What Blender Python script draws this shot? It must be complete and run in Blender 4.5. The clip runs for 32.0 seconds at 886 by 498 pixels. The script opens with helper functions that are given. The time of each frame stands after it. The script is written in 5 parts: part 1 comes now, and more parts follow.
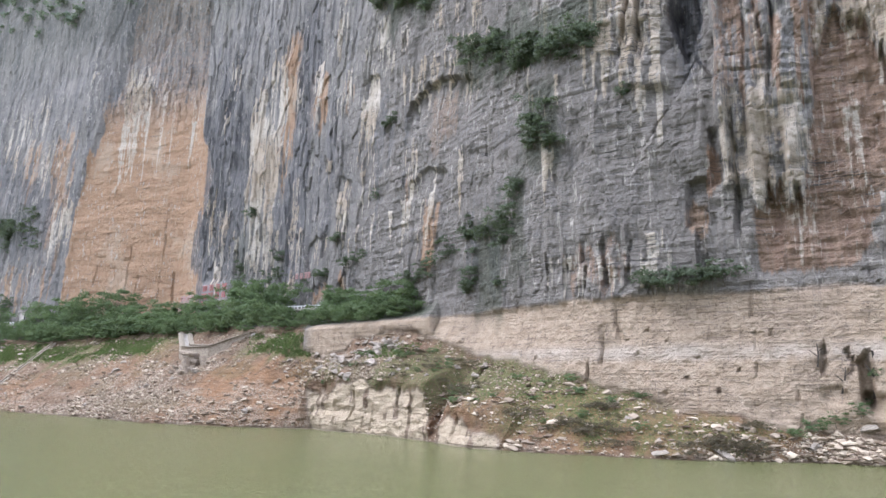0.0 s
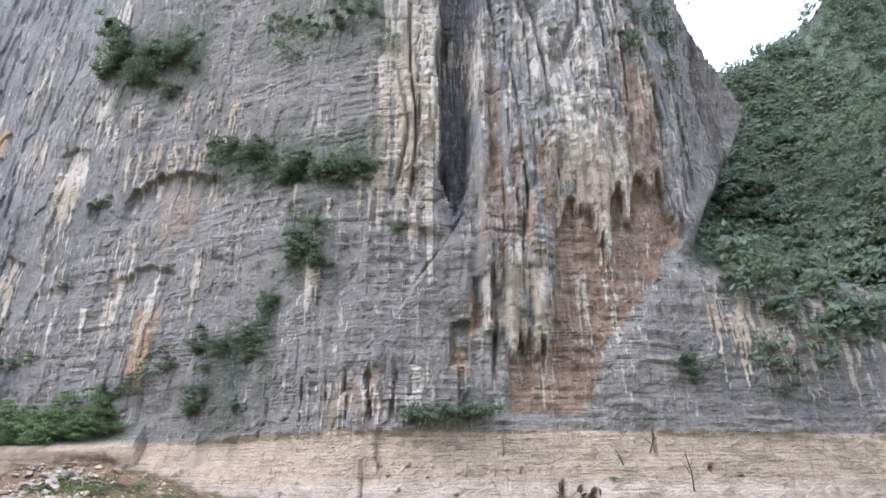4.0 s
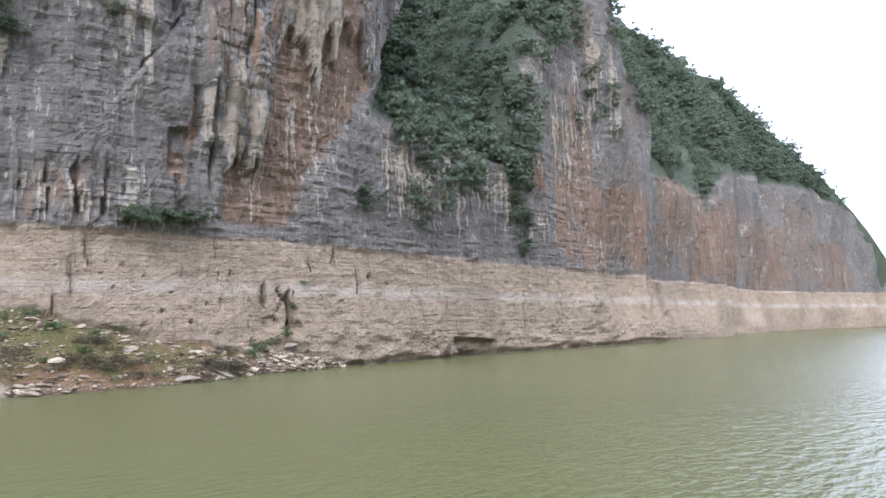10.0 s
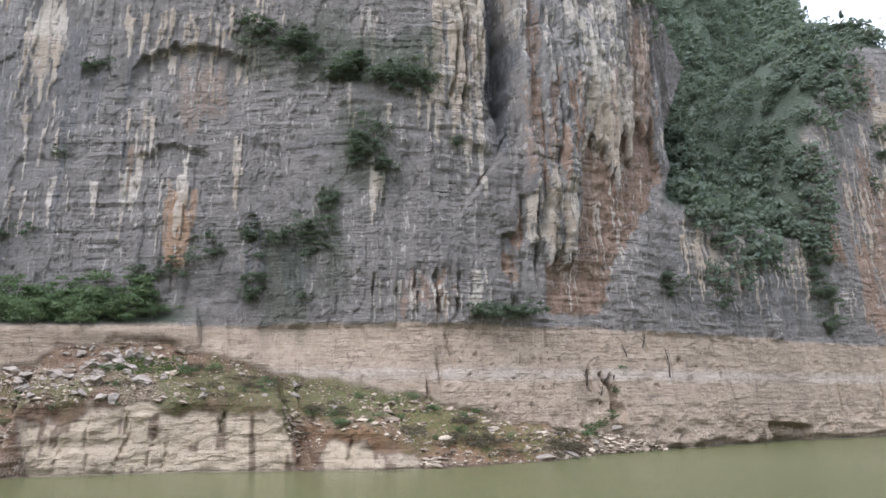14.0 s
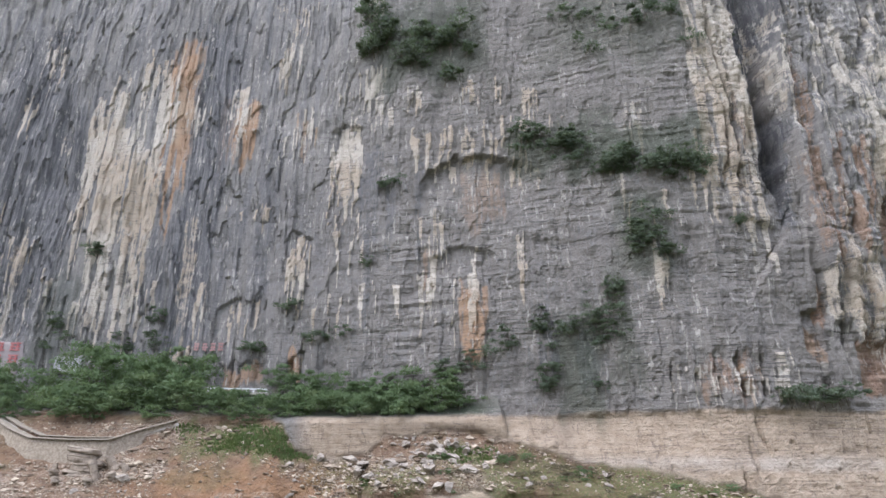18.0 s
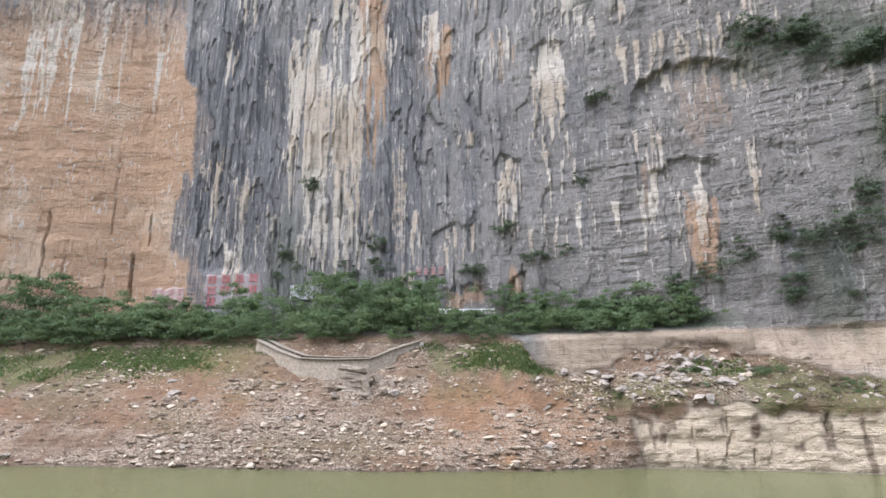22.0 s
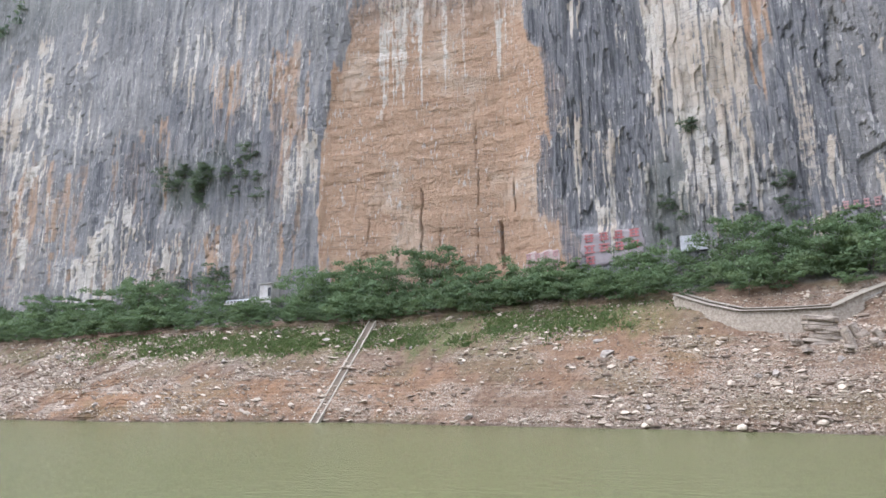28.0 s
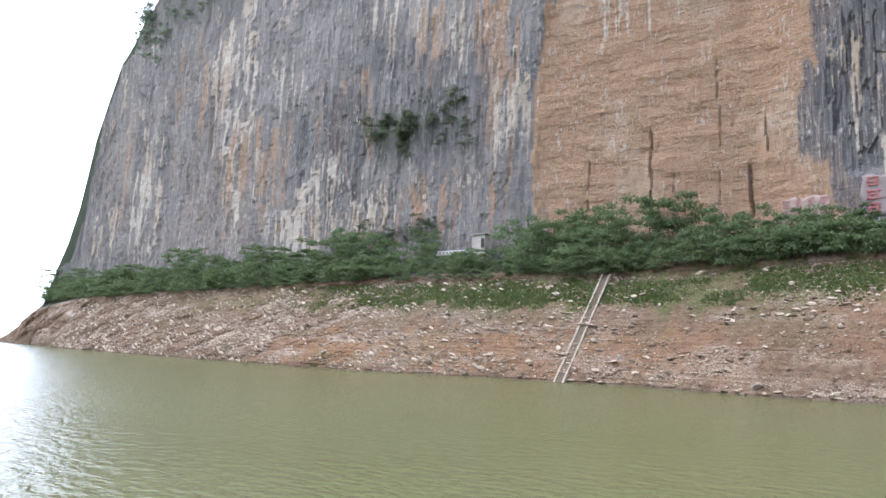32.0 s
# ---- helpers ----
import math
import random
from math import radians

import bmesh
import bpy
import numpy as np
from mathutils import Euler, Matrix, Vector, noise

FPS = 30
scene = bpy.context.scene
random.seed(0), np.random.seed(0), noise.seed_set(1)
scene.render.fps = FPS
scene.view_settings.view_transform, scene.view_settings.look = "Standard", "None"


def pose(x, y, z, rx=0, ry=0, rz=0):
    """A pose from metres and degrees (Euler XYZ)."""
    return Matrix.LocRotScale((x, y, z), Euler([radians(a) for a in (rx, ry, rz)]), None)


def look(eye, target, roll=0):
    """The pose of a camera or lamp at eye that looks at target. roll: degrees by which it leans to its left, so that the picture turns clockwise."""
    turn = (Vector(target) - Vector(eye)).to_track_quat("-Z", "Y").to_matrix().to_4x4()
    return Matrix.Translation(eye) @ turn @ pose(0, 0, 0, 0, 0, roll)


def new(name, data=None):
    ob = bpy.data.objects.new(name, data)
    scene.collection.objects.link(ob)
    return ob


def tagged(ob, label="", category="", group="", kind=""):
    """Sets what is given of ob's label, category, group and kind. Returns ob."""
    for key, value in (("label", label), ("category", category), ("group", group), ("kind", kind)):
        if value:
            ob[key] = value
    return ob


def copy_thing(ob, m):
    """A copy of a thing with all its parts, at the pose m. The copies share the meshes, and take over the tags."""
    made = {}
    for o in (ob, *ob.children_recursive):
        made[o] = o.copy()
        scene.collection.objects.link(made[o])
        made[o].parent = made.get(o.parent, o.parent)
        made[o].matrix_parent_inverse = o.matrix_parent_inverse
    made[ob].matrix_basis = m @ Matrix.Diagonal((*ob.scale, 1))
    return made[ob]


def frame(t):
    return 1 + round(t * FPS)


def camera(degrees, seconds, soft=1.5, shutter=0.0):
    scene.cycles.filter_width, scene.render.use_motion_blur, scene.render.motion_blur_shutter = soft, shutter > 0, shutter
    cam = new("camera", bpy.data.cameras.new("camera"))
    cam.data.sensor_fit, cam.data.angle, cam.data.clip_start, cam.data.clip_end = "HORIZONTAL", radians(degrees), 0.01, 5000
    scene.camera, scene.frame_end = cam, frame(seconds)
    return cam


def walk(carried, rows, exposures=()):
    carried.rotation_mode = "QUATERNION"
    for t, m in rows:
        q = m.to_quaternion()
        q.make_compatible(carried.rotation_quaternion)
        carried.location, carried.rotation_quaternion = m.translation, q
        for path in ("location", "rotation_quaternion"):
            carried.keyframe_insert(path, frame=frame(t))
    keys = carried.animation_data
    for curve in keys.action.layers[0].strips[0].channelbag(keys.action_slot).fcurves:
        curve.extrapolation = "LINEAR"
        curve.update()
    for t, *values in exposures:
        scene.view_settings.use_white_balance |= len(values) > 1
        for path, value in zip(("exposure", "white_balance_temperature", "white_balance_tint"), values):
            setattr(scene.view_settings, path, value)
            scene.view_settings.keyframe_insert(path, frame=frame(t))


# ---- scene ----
PATH = [
    (0, (66.133, -0.012, 5.50), (17.858, 84.943, 26.765), 1.34),
    (0.5, (63.806, -0.212, 5.50), (23.078, 88.013, 29.115), 1.05),
    (1, (61.482, -0.411, 5.50), (26.547, 89.181, 32.937), 1.09),
    (1.5, (59.163, -0.608, 5.50), (29.052, 89.229, 37.479), 0.28),
    (2, (56.852, -0.802, 5.50), (31.734, 89.345, 40.750), -0.21),
    (2.5, (54.553, -0.993, 5.50), (35.730, 89.724, 43.131), -0.81),
    (3, (52.266, -1.179, 5.50), (41.071, 89.981, 45.055), -0.76),
    (3.5, (49.996, -1.359, 5.50), (47.222, 90.103, 45.836), -0.60),
    (5.5, (41.134, -2.008, 5.50), (68.125, 88.416, 38.589), -1.68),
    (6, (38.986, -2.147, 5.50), (73.102, 87.087, 35.052), -2.58),
    (6.5, (36.871, -2.275, 5.50), (77.910, 85.180, 31.333), -2.36),
    (7, (34.790, -2.392, 5.50), (82.764, 82.468, 27.799), -1.93),
    (7.5, (32.741, -2.496, 5.50), (87.120, 79.089, 25.166), -2.22),
    (8, (30.721, -2.588, 5.50), (90.987, 75.208, 23.272), -2.06),
    (8.5, (28.729, -2.667, 5.50), (93.589, 71.752, 21.471), -1.37),
    (9, (26.762, -2.733, 5.50), (93.756, 70.108, 19.853), -1.65),
    (9.5, (24.817, -2.785, 5.50), (92.031, 70.164, 18.183), -1.24),
    (10, (22.893, -2.824, 5.50), (90.068, 70.380, 16.841), -1.27),
    (10.5, (20.986, -2.848, 5.50), (87.699, 70.946, 15.687), -0.88),
    (11, (19.095, -2.859, 5.50), (82.745, 73.671, 15.089), -1.85),
    (11.5, (17.218, -2.854, 5.50), (77.780, 76.058, 15.754), -1.73),
    (12, (15.351, -2.835, 5.50), (71.078, 79.353, 17.316), -2.25),
    (12.5, (13.493, -2.800, 5.50), (65.217, 81.471, 20.434), -2.23),
    (13, (11.641, -2.750, 5.50), (58.557, 83.799, 23.054), -1.52),
    (13.5, (9.794, -2.685, 5.50), (52.752, 85.301, 25.824), -1.31),
    (14, (7.949, -2.608, 5.50), (46.500, 86.487, 29.496), -1.10),
    (14.5, (6.105, -2.521, 5.50), (39.982, 87.622, 32.452), -0.95),
    (15, (4.260, -2.428, 5.50), (33.034, 88.430, 35.781), -0.36),
    (15.5, (2.414, -2.330, 5.50), (27.936, 88.870, 37.614), -0.64),
    (17.5, (-5.026, -1.947, 5.50), (9.568, 90.029, 41.934), -0.15),
    (18, (-6.908, -1.867, 5.50), (4.936, 90.640, 41.586), 0.06),
    (18.5, (-8.801, -1.797, 5.50), (0.200, 91.350, 40.750), 0.07),
    (19, (-10.707, -1.742, 5.50), (-4.496, 91.676, 40.633), 0.54),
    (19.5, (-12.629, -1.704, 5.50), (-10.334, 92.251, 39.666), 1.62),
    (20, (-14.566, -1.681, 5.50), (-16.116, 92.567, 38.890), 1.43),
    (20.5, (-16.517, -1.671, 5.50), (-21.122, 92.954, 37.516), 1.53),
    (21, (-18.482, -1.671, 5.50), (-25.016, 93.980, 33.928), 1.46),
    (21.5, (-20.460, -1.679, 5.50), (-27.126, 94.644, 31.529), 0.93),
    (22, (-22.451, -1.691, 5.50), (-27.892, 95.065, 30.172), 0.01),
    (22.5, (-24.454, -1.705, 5.50), (-29.523, 95.292, 29.290), -0.94),
    (23, (-26.468, -1.717, 5.50), (-32.472, 95.377, 28.666), -1.84),
    (23.5, (-28.492, -1.725, 5.50), (-34.792, 95.591, 27.632), -2.51),
    (24, (-30.527, -1.727, 5.50), (-36.046, 95.844, 26.702), -2.94),
    (24.5, (-32.571, -1.718, 5.50), (-38.693, 96.011, 25.788), -2.87),
    (26.5, (-40.824, -1.533, 5.50), (-62.305, 94.358, 24.034), -1.51),
    (27, (-42.905, -1.444, 5.50), (-72.168, 92.379, 23.962), -1.51),
    (27.5, (-44.990, -1.341, 5.50), (-80.189, 90.328, 24.420), -1.13),
    (28, (-47.081, -1.224, 5.50), (-87.757, 88.009, 25.072), -0.95),
    (28.5, (-49.176, -1.095, 5.50), (-94.456, 85.893, 25.067), -2.12),
    (29, (-51.275, -0.955, 5.50), (-100.075, 84.114, 25.041), -1.89),
    (29.5, (-53.378, -0.807, 5.50), (-104.474, 83.071, 24.305), -0.50),
    (30, (-55.483, -0.652, 5.50), (-107.487, 83.028, 22.625), -1.58),
    (30.5, (-57.590, -0.490, 5.50), (-111.393, 82.247, 21.619), -0.78),
    (31, (-59.699, -0.324, 5.50), (-115.363, 81.371, 20.580), -0.16),
    (31.5, (-61.809, -0.155, 5.50), (-119.854, 80.006, 19.816), 1.76),
    (32, (-63.920, 0.015, 5.50), (-124.033, 78.814, 18.813), 1.38),
]
cam = camera(66.7, 32.0, soft=1.55)
LIGHT = [(t, stops, warm, 12) for t, stops, warm in ((0, 1.68, 5770), (3, 1.84, 5700), (6, 1.88, 5700), (7.5, 1.78, 5700), (9, 1.56, 5710), (11, 1.33, 5770), (13, 1.27, 5820), (15, 1.5, 5780), (19, 1.47, 5800), (20, 1.43, 5810), (21, 1.64, 5840), (23, 1.68, 5860), (26, 1.7, 5780), (28, 1.68, 5670), (29.5, 1.63, 5650), (32, 1.5, 5820))]
walk(cam, [(t, look(eye, target, roll)) for t, eye, target, roll in PATH], LIGHT)

# ---- daylight: bright haze, no clear sun ----
SUN_EL, SUN_AZ = radians(52), radians(238)
world = bpy.data.worlds.new("sky")
scene.world = world
world.use_nodes = True
wt = world.node_tree
wt.nodes.clear()
sky = wt.nodes.new("ShaderNodeTexSky")
sky.sky_type, sky.sun_disc = "NISHITA", False
sky.sun_elevation, sky.sun_rotation = SUN_EL, SUN_AZ
sky.dust_density, sky.air_density, sky.ozone_density = 2.0, 1.0, 1.0
grey = wt.nodes.new("ShaderNodeHueSaturation")
grey.inputs["Saturation"].default_value = 0.42
bg = wt.nodes.new("ShaderNodeBackground")
bg.inputs["Strength"].default_value = 0.15
wo = wt.nodes.new("ShaderNodeOutputWorld")
wt.links.new(sky.outputs[0], grey.inputs["Color"])
veil = wt.nodes.new("ShaderNodeMix")
veil.data_type, veil.inputs[0].default_value, veil.inputs[7].default_value = "RGBA", 0.6, (8.7, 9.0, 10.2, 1.0)
wt.links.new(grey.outputs[0], veil.inputs[6])
wt.links.new(veil.outputs[2], bg.inputs["Color"])
wt.links.new(bg.outputs[0], wo.inputs["Surface"])
sun_data = bpy.data.lights.new("sun", "SUN")
sun_data.energy, sun_data.angle, sun_data.color = 0.9, radians(25), (1.0, 0.97, 0.93)
sun = new("sun", sun_data)
sun.rotation_euler = Vector((-math.sin(SUN_AZ) * math.cos(SUN_EL), -math.cos(SUN_AZ) * math.cos(SUN_EL), -math.sin(SUN_EL))).to_track_quat("-Z", "Y").to_euler()


# ---- shape of the gorge wall: y (depth) over x (along the river) and z (height over the water) ----
def hash2(ix, iy, seed):
    h = (ix.astype(np.int64) * 374761393 + iy.astype(np.int64) * 668265263 + seed * 974634777) & 0xFFFFFFFF
    h = ((h ^ (h >> 13)) * 1274126177) & 0xFFFFFFFF
    return ((h ^ (h >> 16)) & 0xFFFFFF) / 16777215.0


def vnoise(x, y, seed=0):
    """Smooth noise, -1 to 1."""
    ix, iy = np.floor(x), np.floor(y)
    fx, fy = x - ix, y - iy
    fx, fy = fx * fx * (3 - 2 * fx), fy * fy * (3 - 2 * fy)
    a, b = hash2(ix, iy, seed), hash2(ix + 1, iy, seed)
    c, d = hash2(ix, iy + 1, seed), hash2(ix + 1, iy + 1, seed)
    return (a + (b - a) * fx + (c - a + (a - b - c + d) * fx) * fy) * 2 - 1


def fbm(x, y, seed=0, octaves=4):
    out, amp = 0.0, 0.5
    for k in range(octaves):
        out = out + amp * vnoise(x * 2**k + 17.3 * k, y * 2**k - 9.1 * k, seed + k)
        amp *= 0.5
    return out


def ease(a, b, v):
    s = np.clip((v - a) / (b - a), 0, 1)
    return s * s * (3 - 2 * s)


def along(rows):
    xs, vs = zip(*rows)
    return lambda x: np.interp(x, xs, vs)


shore_y = along([(-480, 160), (-430, 130), (-390, 116), (-330, 106), (-240, 90), (-167, 83), (-143, 82), (-121, 85), (-100, 86.4), (-82, 82.3),
                 (-57, 80), (-33, 75), (-17, 77.3), (-3, 82.8), (4, 80.5), (13, 78.5), (23, 73), (32, 67.5), (43, 67.2), (53, 69.2),
                 (62, 74.5), (70, 77.5), (82, 79), (105, 83.2), (128, 86), (154, 87), (186, 88), (215, 93), (245, 97), (290, 107), (340, 112), (375, 111), (420, 97), (520, 60)])
bank_top_z = along([(-480, 3), (-400, 5), (-360, 11), (-300, 15.5), (-240, 16), (-160, 16.7), (-109, 16.4), (-80, 17.6), (-56, 17.2), (-28, 16.4), (-17, 16.3), (-14.6, 12.6),
                    (-10, 11.4), (-5, 11.8), (-3, 14.4), (4, 15.3), (9, 15.1), (12, 14.3), (14, 14.0), (23, 10.8), (34, 9.2), (42, 6.9), (53, 4.2), (60, 3.5), (66, 2.8), (72, 1.6), (79, 0.4), (83, -1.5), (520, -1.5)])
bank_top_y = along([(-480, 175), (-430, 143), (-390, 124), (-345, 113), (-300, 107), (-240, 103.5), (-160, 103), (-110, 105), (-80, 108), (-56, 102.6), (-28, 97), (-17, 95.4), (-14.6, 92.8),
                    (-2, 91.8), (8, 91), (23, 86.5), (34, 82), (42, 79), (53, 78.5), (64, 78), (70, 78), (82, 79.3), (105, 83.3), (128, 86.2), (154, 87.2), (186, 88.4),
                    (215, 93), (245, 97), (290, 107), (340, 112), (375, 111), (420, 97), (520, 60)])
shelf_h = along([(-480, 6), (-60, 6), (-25, 6), (-14, 3.6), (-3, 3.6), (10, 3.2), (22, 6.8), (34, 8), (42, 10), (60, 17), (520, 19)])
cliff_y = along([(-480, 190), (-430, 152), (-390, 130), (-360, 121), (-300, 120), (-250, 119), (-190, 119), (-160, 117.5), (-130, 117), (-110, 121), (-90, 124), (-75, 120.5), (-60, 118.5),
                 (-45, 113), (-18, 104.7), (4, 96.5), (12, 93), (22, 89.5), (34, 83.8), (42, 80.8), (55, 80.3), (75, 80.5), (90, 82), (108, 84.5), (128, 87.2),
                 (142, 88.8), (154, 90), (186, 93), (215, 97), (245, 101), (290, 111), (340, 116), (375, 116), (420, 104), (520, 68)])
rock_top_z = along([(70, 37), (88, 38), (100, 38), (115, 38), (122, 37), (127, 38), (131, 50), (135, 62), (143, 75), (152, 85), (160, 91), (170, 88), (185, 62), (205, 48),
                    (240, 45), (258, 50), (275, 58), (300, 66), (375, 66), (411, 58), (430, 40), (470, 25), (520, 18)])
buttress_x = along([(20, 300), (30, 130), (36, 84), (42, 87), (51, 94), (60, 101), (72, 108), (77, 110), (86, 106.5), (93, 103), (105, 97), (120, 92), (150, 86)])
skyline_z = along([(-480, 5), (-392, 7), (-359, 18), (-350, 31), (-337, 50), (-334, 70), (-330, 81), (-313, 111), (-293, 126), (-260, 142), (-230, 155), (88, 155), (96, 125), (103, 97),
                   (109, 104), (125, 118), (150, 138), (168, 152), (200, 190), (229, 218), (238, 214), (248, 190), (262, 140), (276, 130), (285, 129), (330, 129), (350, 126), (360, 123), (368, 114), (376, 104),
                   (386, 91), (398, 75), (411, 61), (419, 50), (429, 34), (445, 22), (520, 15)])


outcrop_h = along([(-5.8, 0), (-4.7, 7.2), (-1.6, 6.8), (4, 7.4), (14, 7.0), (21.5, 6.6), (23.5, 0), (24.5, 0), (26, 3.6), (30, 3.9), (34, 2.2), (36, 0)])


crest_z = along([(93, 95), (100, 86), (108, 79), (118, 68), (124, 60), (129, 56), (133, 64), (140, 78), (152, 93), (160, 99), (170, 98), (185, 100), (200, 107), (234, 116), (260, 124), (275, 300)])
lift_z = along([(-17.2, 0), (-17, 16.2), (8, 16.6), (13, 16.6), (18, 0)])


def shelf_z(x):
    """Where the terrace under the cliff begins."""
    return np.maximum(bank_top_z(x), lift_z(x))


def wall_y(x, z):
    """The gorge wall without its small relief."""
    zb, yt, yw, yc = bank_top_z(x), bank_top_y(x), shore_y(x), cliff_y(x)
    up = np.clip(z / np.maximum(zb, 0.3), 0, 1)
    step = outcrop_h(x)
    up = np.where(step > 0.5, 0.06 * up + 0.94 * ease(0, 1, (z - step) / np.maximum(zb - step, 0.5)), up**1.12)
    y = yw + (yt - yw) * np.where(zb > 0.4, up, 1)
    y = np.where(z < 0, yw + z * 2.5, y)
    y = y + (yc - yt) * ease(0, 1, (z - shelf_z(x)) / shelf_h(x))
    y = y + np.maximum(z - 30, 0) * 0.02
    y = y + ease(120, 170, x) * ease(2, 12, z) * (4.5 * np.abs(fbm(x / 34 + 0.3, z / 150, 25, 3)) - 1.0) * 3
    for start, end, deep in ((186.5, 238, 7), (243, 297, 9), (301, 360, 9)):
        y = y + deep * ease(start, start + 2.5, x) * (1 - ease(start + 2.5, end, x))
    y = y + 12 * ease(38, 56, z) * ease(82, 103, x) * (1 - ease(104, 125, x))
    back = ease(-2.0, 2.0, x - buttress_x(z))
    over = np.maximum(z - rock_top_z(x) + 5 * fbm(x / 8, z / 15, 26, 3), 0)
    jump = (42 * ease(0, 4, z - crest_z(x)) - 0.36 * np.maximum(z - crest_z(x) - 4, 0)) * ease(93, 100, x)
    return y + back * (over * (0.72 - 0.24 * ease(185, 205, x)) + jump)


# ---- helpers for things and parts ----
def part(name, bm, material, parent=None, label=""):
    me = bpy.data.meshes.new(name)
    bm.to_mesh(me)
    bm.free()
    me.materials.append(material)
    ob = new(name, me)
    ob.parent = parent
    if label:
        ob["label"] = label
    return ob


def grid_mesh(name, co, nx, ny, material, smooth=True):
    """A sheet from an nx by ny array of places."""
    me = bpy.data.meshes.new(name)
    a = (np.arange(nx - 1)[:, None] * ny + np.arange(ny - 1)[None]).ravel()
    quads = np.stack([a, a + ny, a + ny + 1, a + 1], -1).astype(np.int32)
    me.vertices.add(nx * ny)
    me.vertices.foreach_set("co", co.astype(np.float32).ravel())
    me.loops.add(quads.size)
    me.loops.foreach_set("vertex_index", quads.ravel())
    me.polygons.add(len(quads))
    me.polygons.foreach_set("loop_start", np.arange(0, quads.size, 4, dtype=np.int32))
    me.polygons.foreach_set("use_smooth", np.full(len(quads), smooth))
    me.update(calc_edges=True)
    me.materials.append(material)
    return me


def loose_mesh(name, co, faces, material, smooth=False):
    """A mesh from an array of places and an array of triangles or quads."""
    me = bpy.data.meshes.new(name)
    n = faces.shape[1]
    me.vertices.add(len(co))
    me.vertices.foreach_set("co", co.astype(np.float32).ravel())
    me.loops.add(faces.size)
    me.loops.foreach_set("vertex_index", faces.astype(np.int32).ravel())
    me.polygons.add(len(faces))
    me.polygons.foreach_set("loop_start", np.arange(0, faces.size, n, dtype=np.int32))
    me.polygons.foreach_set("use_smooth", np.full(len(faces), smooth))
    me.update(calc_edges=True)
    me.materials.append(material)
    return me


class Nodes:
    """Short hand for one node material."""

    def __init__(self, name):
        self.mat = bpy.data.materials.new(name)
        self.mat.use_nodes = True
        self.t = self.mat.node_tree
        self.bsdf = self.t.nodes["Principled BSDF"]
        self.out = self.t.nodes["Material Output"]

    def add(self, kind, **props):
        node = self.t.nodes.new(kind)
        for key, value in props.items():
            setattr(node, key, value)
        return node

    def link(self, a, b):
        self.t.links.new(a, b)

    def put(self, socket, value):
        if isinstance(value, bpy.types.NodeSocket):
            self.link(value, socket)
        else:
            socket.default_value = value

    def place(self, sx=1.0, sy=1.0, sz=1.0):
        tc = self.add("ShaderNodeTexCoord")
        mp = self.add("ShaderNodeMapping")
        mp.inputs["Scale"].default_value = (sx, sy, sz)
        self.link(tc.outputs["Object"], mp.inputs["Vector"])
        return mp.outputs[0]

    def noise(self, vector, scale=1.0, detail=4.0, rough=0.6):
        n = self.add("ShaderNodeTexNoise")
        self.link(vector, n.inputs["Vector"])
        n.inputs["Scale"].default_value, n.inputs["Detail"].default_value, n.inputs["Roughness"].default_value = scale, detail, rough
        return n.outputs["Fac"]

    def span(self, value, a, b, lo=0.0, hi=1.0):
        m = self.add("ShaderNodeMapRange")
        m.interpolation_type = "SMOOTHSTEP"
        self.put(m.inputs["Value"], value)
        for key, v in (("From Min", a), ("From Max", b), ("To Min", lo), ("To Max", hi)):
            m.inputs[key].default_value = v
        return m.outputs[0]

    def math(self, op, a, b=0.0):
        m = self.add("ShaderNodeMath", operation=op)
        self.put(m.inputs[0], a)
        self.put(m.inputs[1], b)
        return m.outputs[0]

    def mix(self, fac, a, b, blend="MIX"):
        m = self.add("ShaderNodeMix", data_type="RGBA", blend_type=blend)
        self.put(m.inputs[0], fac)
        self.put(m.inputs[6], (*a, 1.0) if isinstance(a, tuple) else a)
        self.put(m.inputs[7], (*b, 1.0) if isinstance(b, tuple) else b)
        return m.outputs[2]

    def bump(self, height, strength, distance):
        b = self.add("ShaderNodeBump")
        self.put(b.inputs["Height"], height)
        b.inputs["Strength"].default_value, b.inputs["Distance"].default_value = strength, distance
        self.link(b.outputs[0], self.bsdf.inputs["Normal"])

    def attribute(self, name):
        a = self.add("ShaderNodeAttribute")
        a.attribute_name = name
        s = self.add("ShaderNodeSeparateColor")
        self.link(a.outputs["Color"], s.inputs[0])
        return s.outputs[0], s.outputs[1], s.outputs[2], a.outputs["Alpha"]

    def finish(self, color, rough=0.9, spec=0.25, metal=0.0):
        self.put(self.bsdf.inputs["Base Color"], (*color, 1.0) if isinstance(color, tuple) else color)
        self.put(self.bsdf.inputs["Roughness"], rough)
        self.bsdf.inputs["Specular IOR Level"].default_value = spec
        self.bsdf.inputs["Metallic"].default_value = metal
        return self.mat


# ---- materials ----
def water_material():
    n = Nodes("river water")
    v = n.place(1, 1, 1)
    small = n.noise(n.place(0.55, 1.0, 1), 1.6, 3.0, 0.55)
    large = n.noise(v, 0.05, 3.0, 0.5)
    patch = n.span(n.noise(n.place(1, 1, 1), 0.015, 3, 0.5), 0.35, 0.65)
    n.bump(n.math("ADD", n.math("MULTIPLY", small, 0.6), large), 0.8, 0.35)
    col = n.mix(patch, (0.096, 0.100, 0.040), (0.110, 0.113, 0.050))
    m = n.finish(col, 0.22, 0.35)
    n.bsdf.inputs["IOR"].default_value = 1.333
    return m


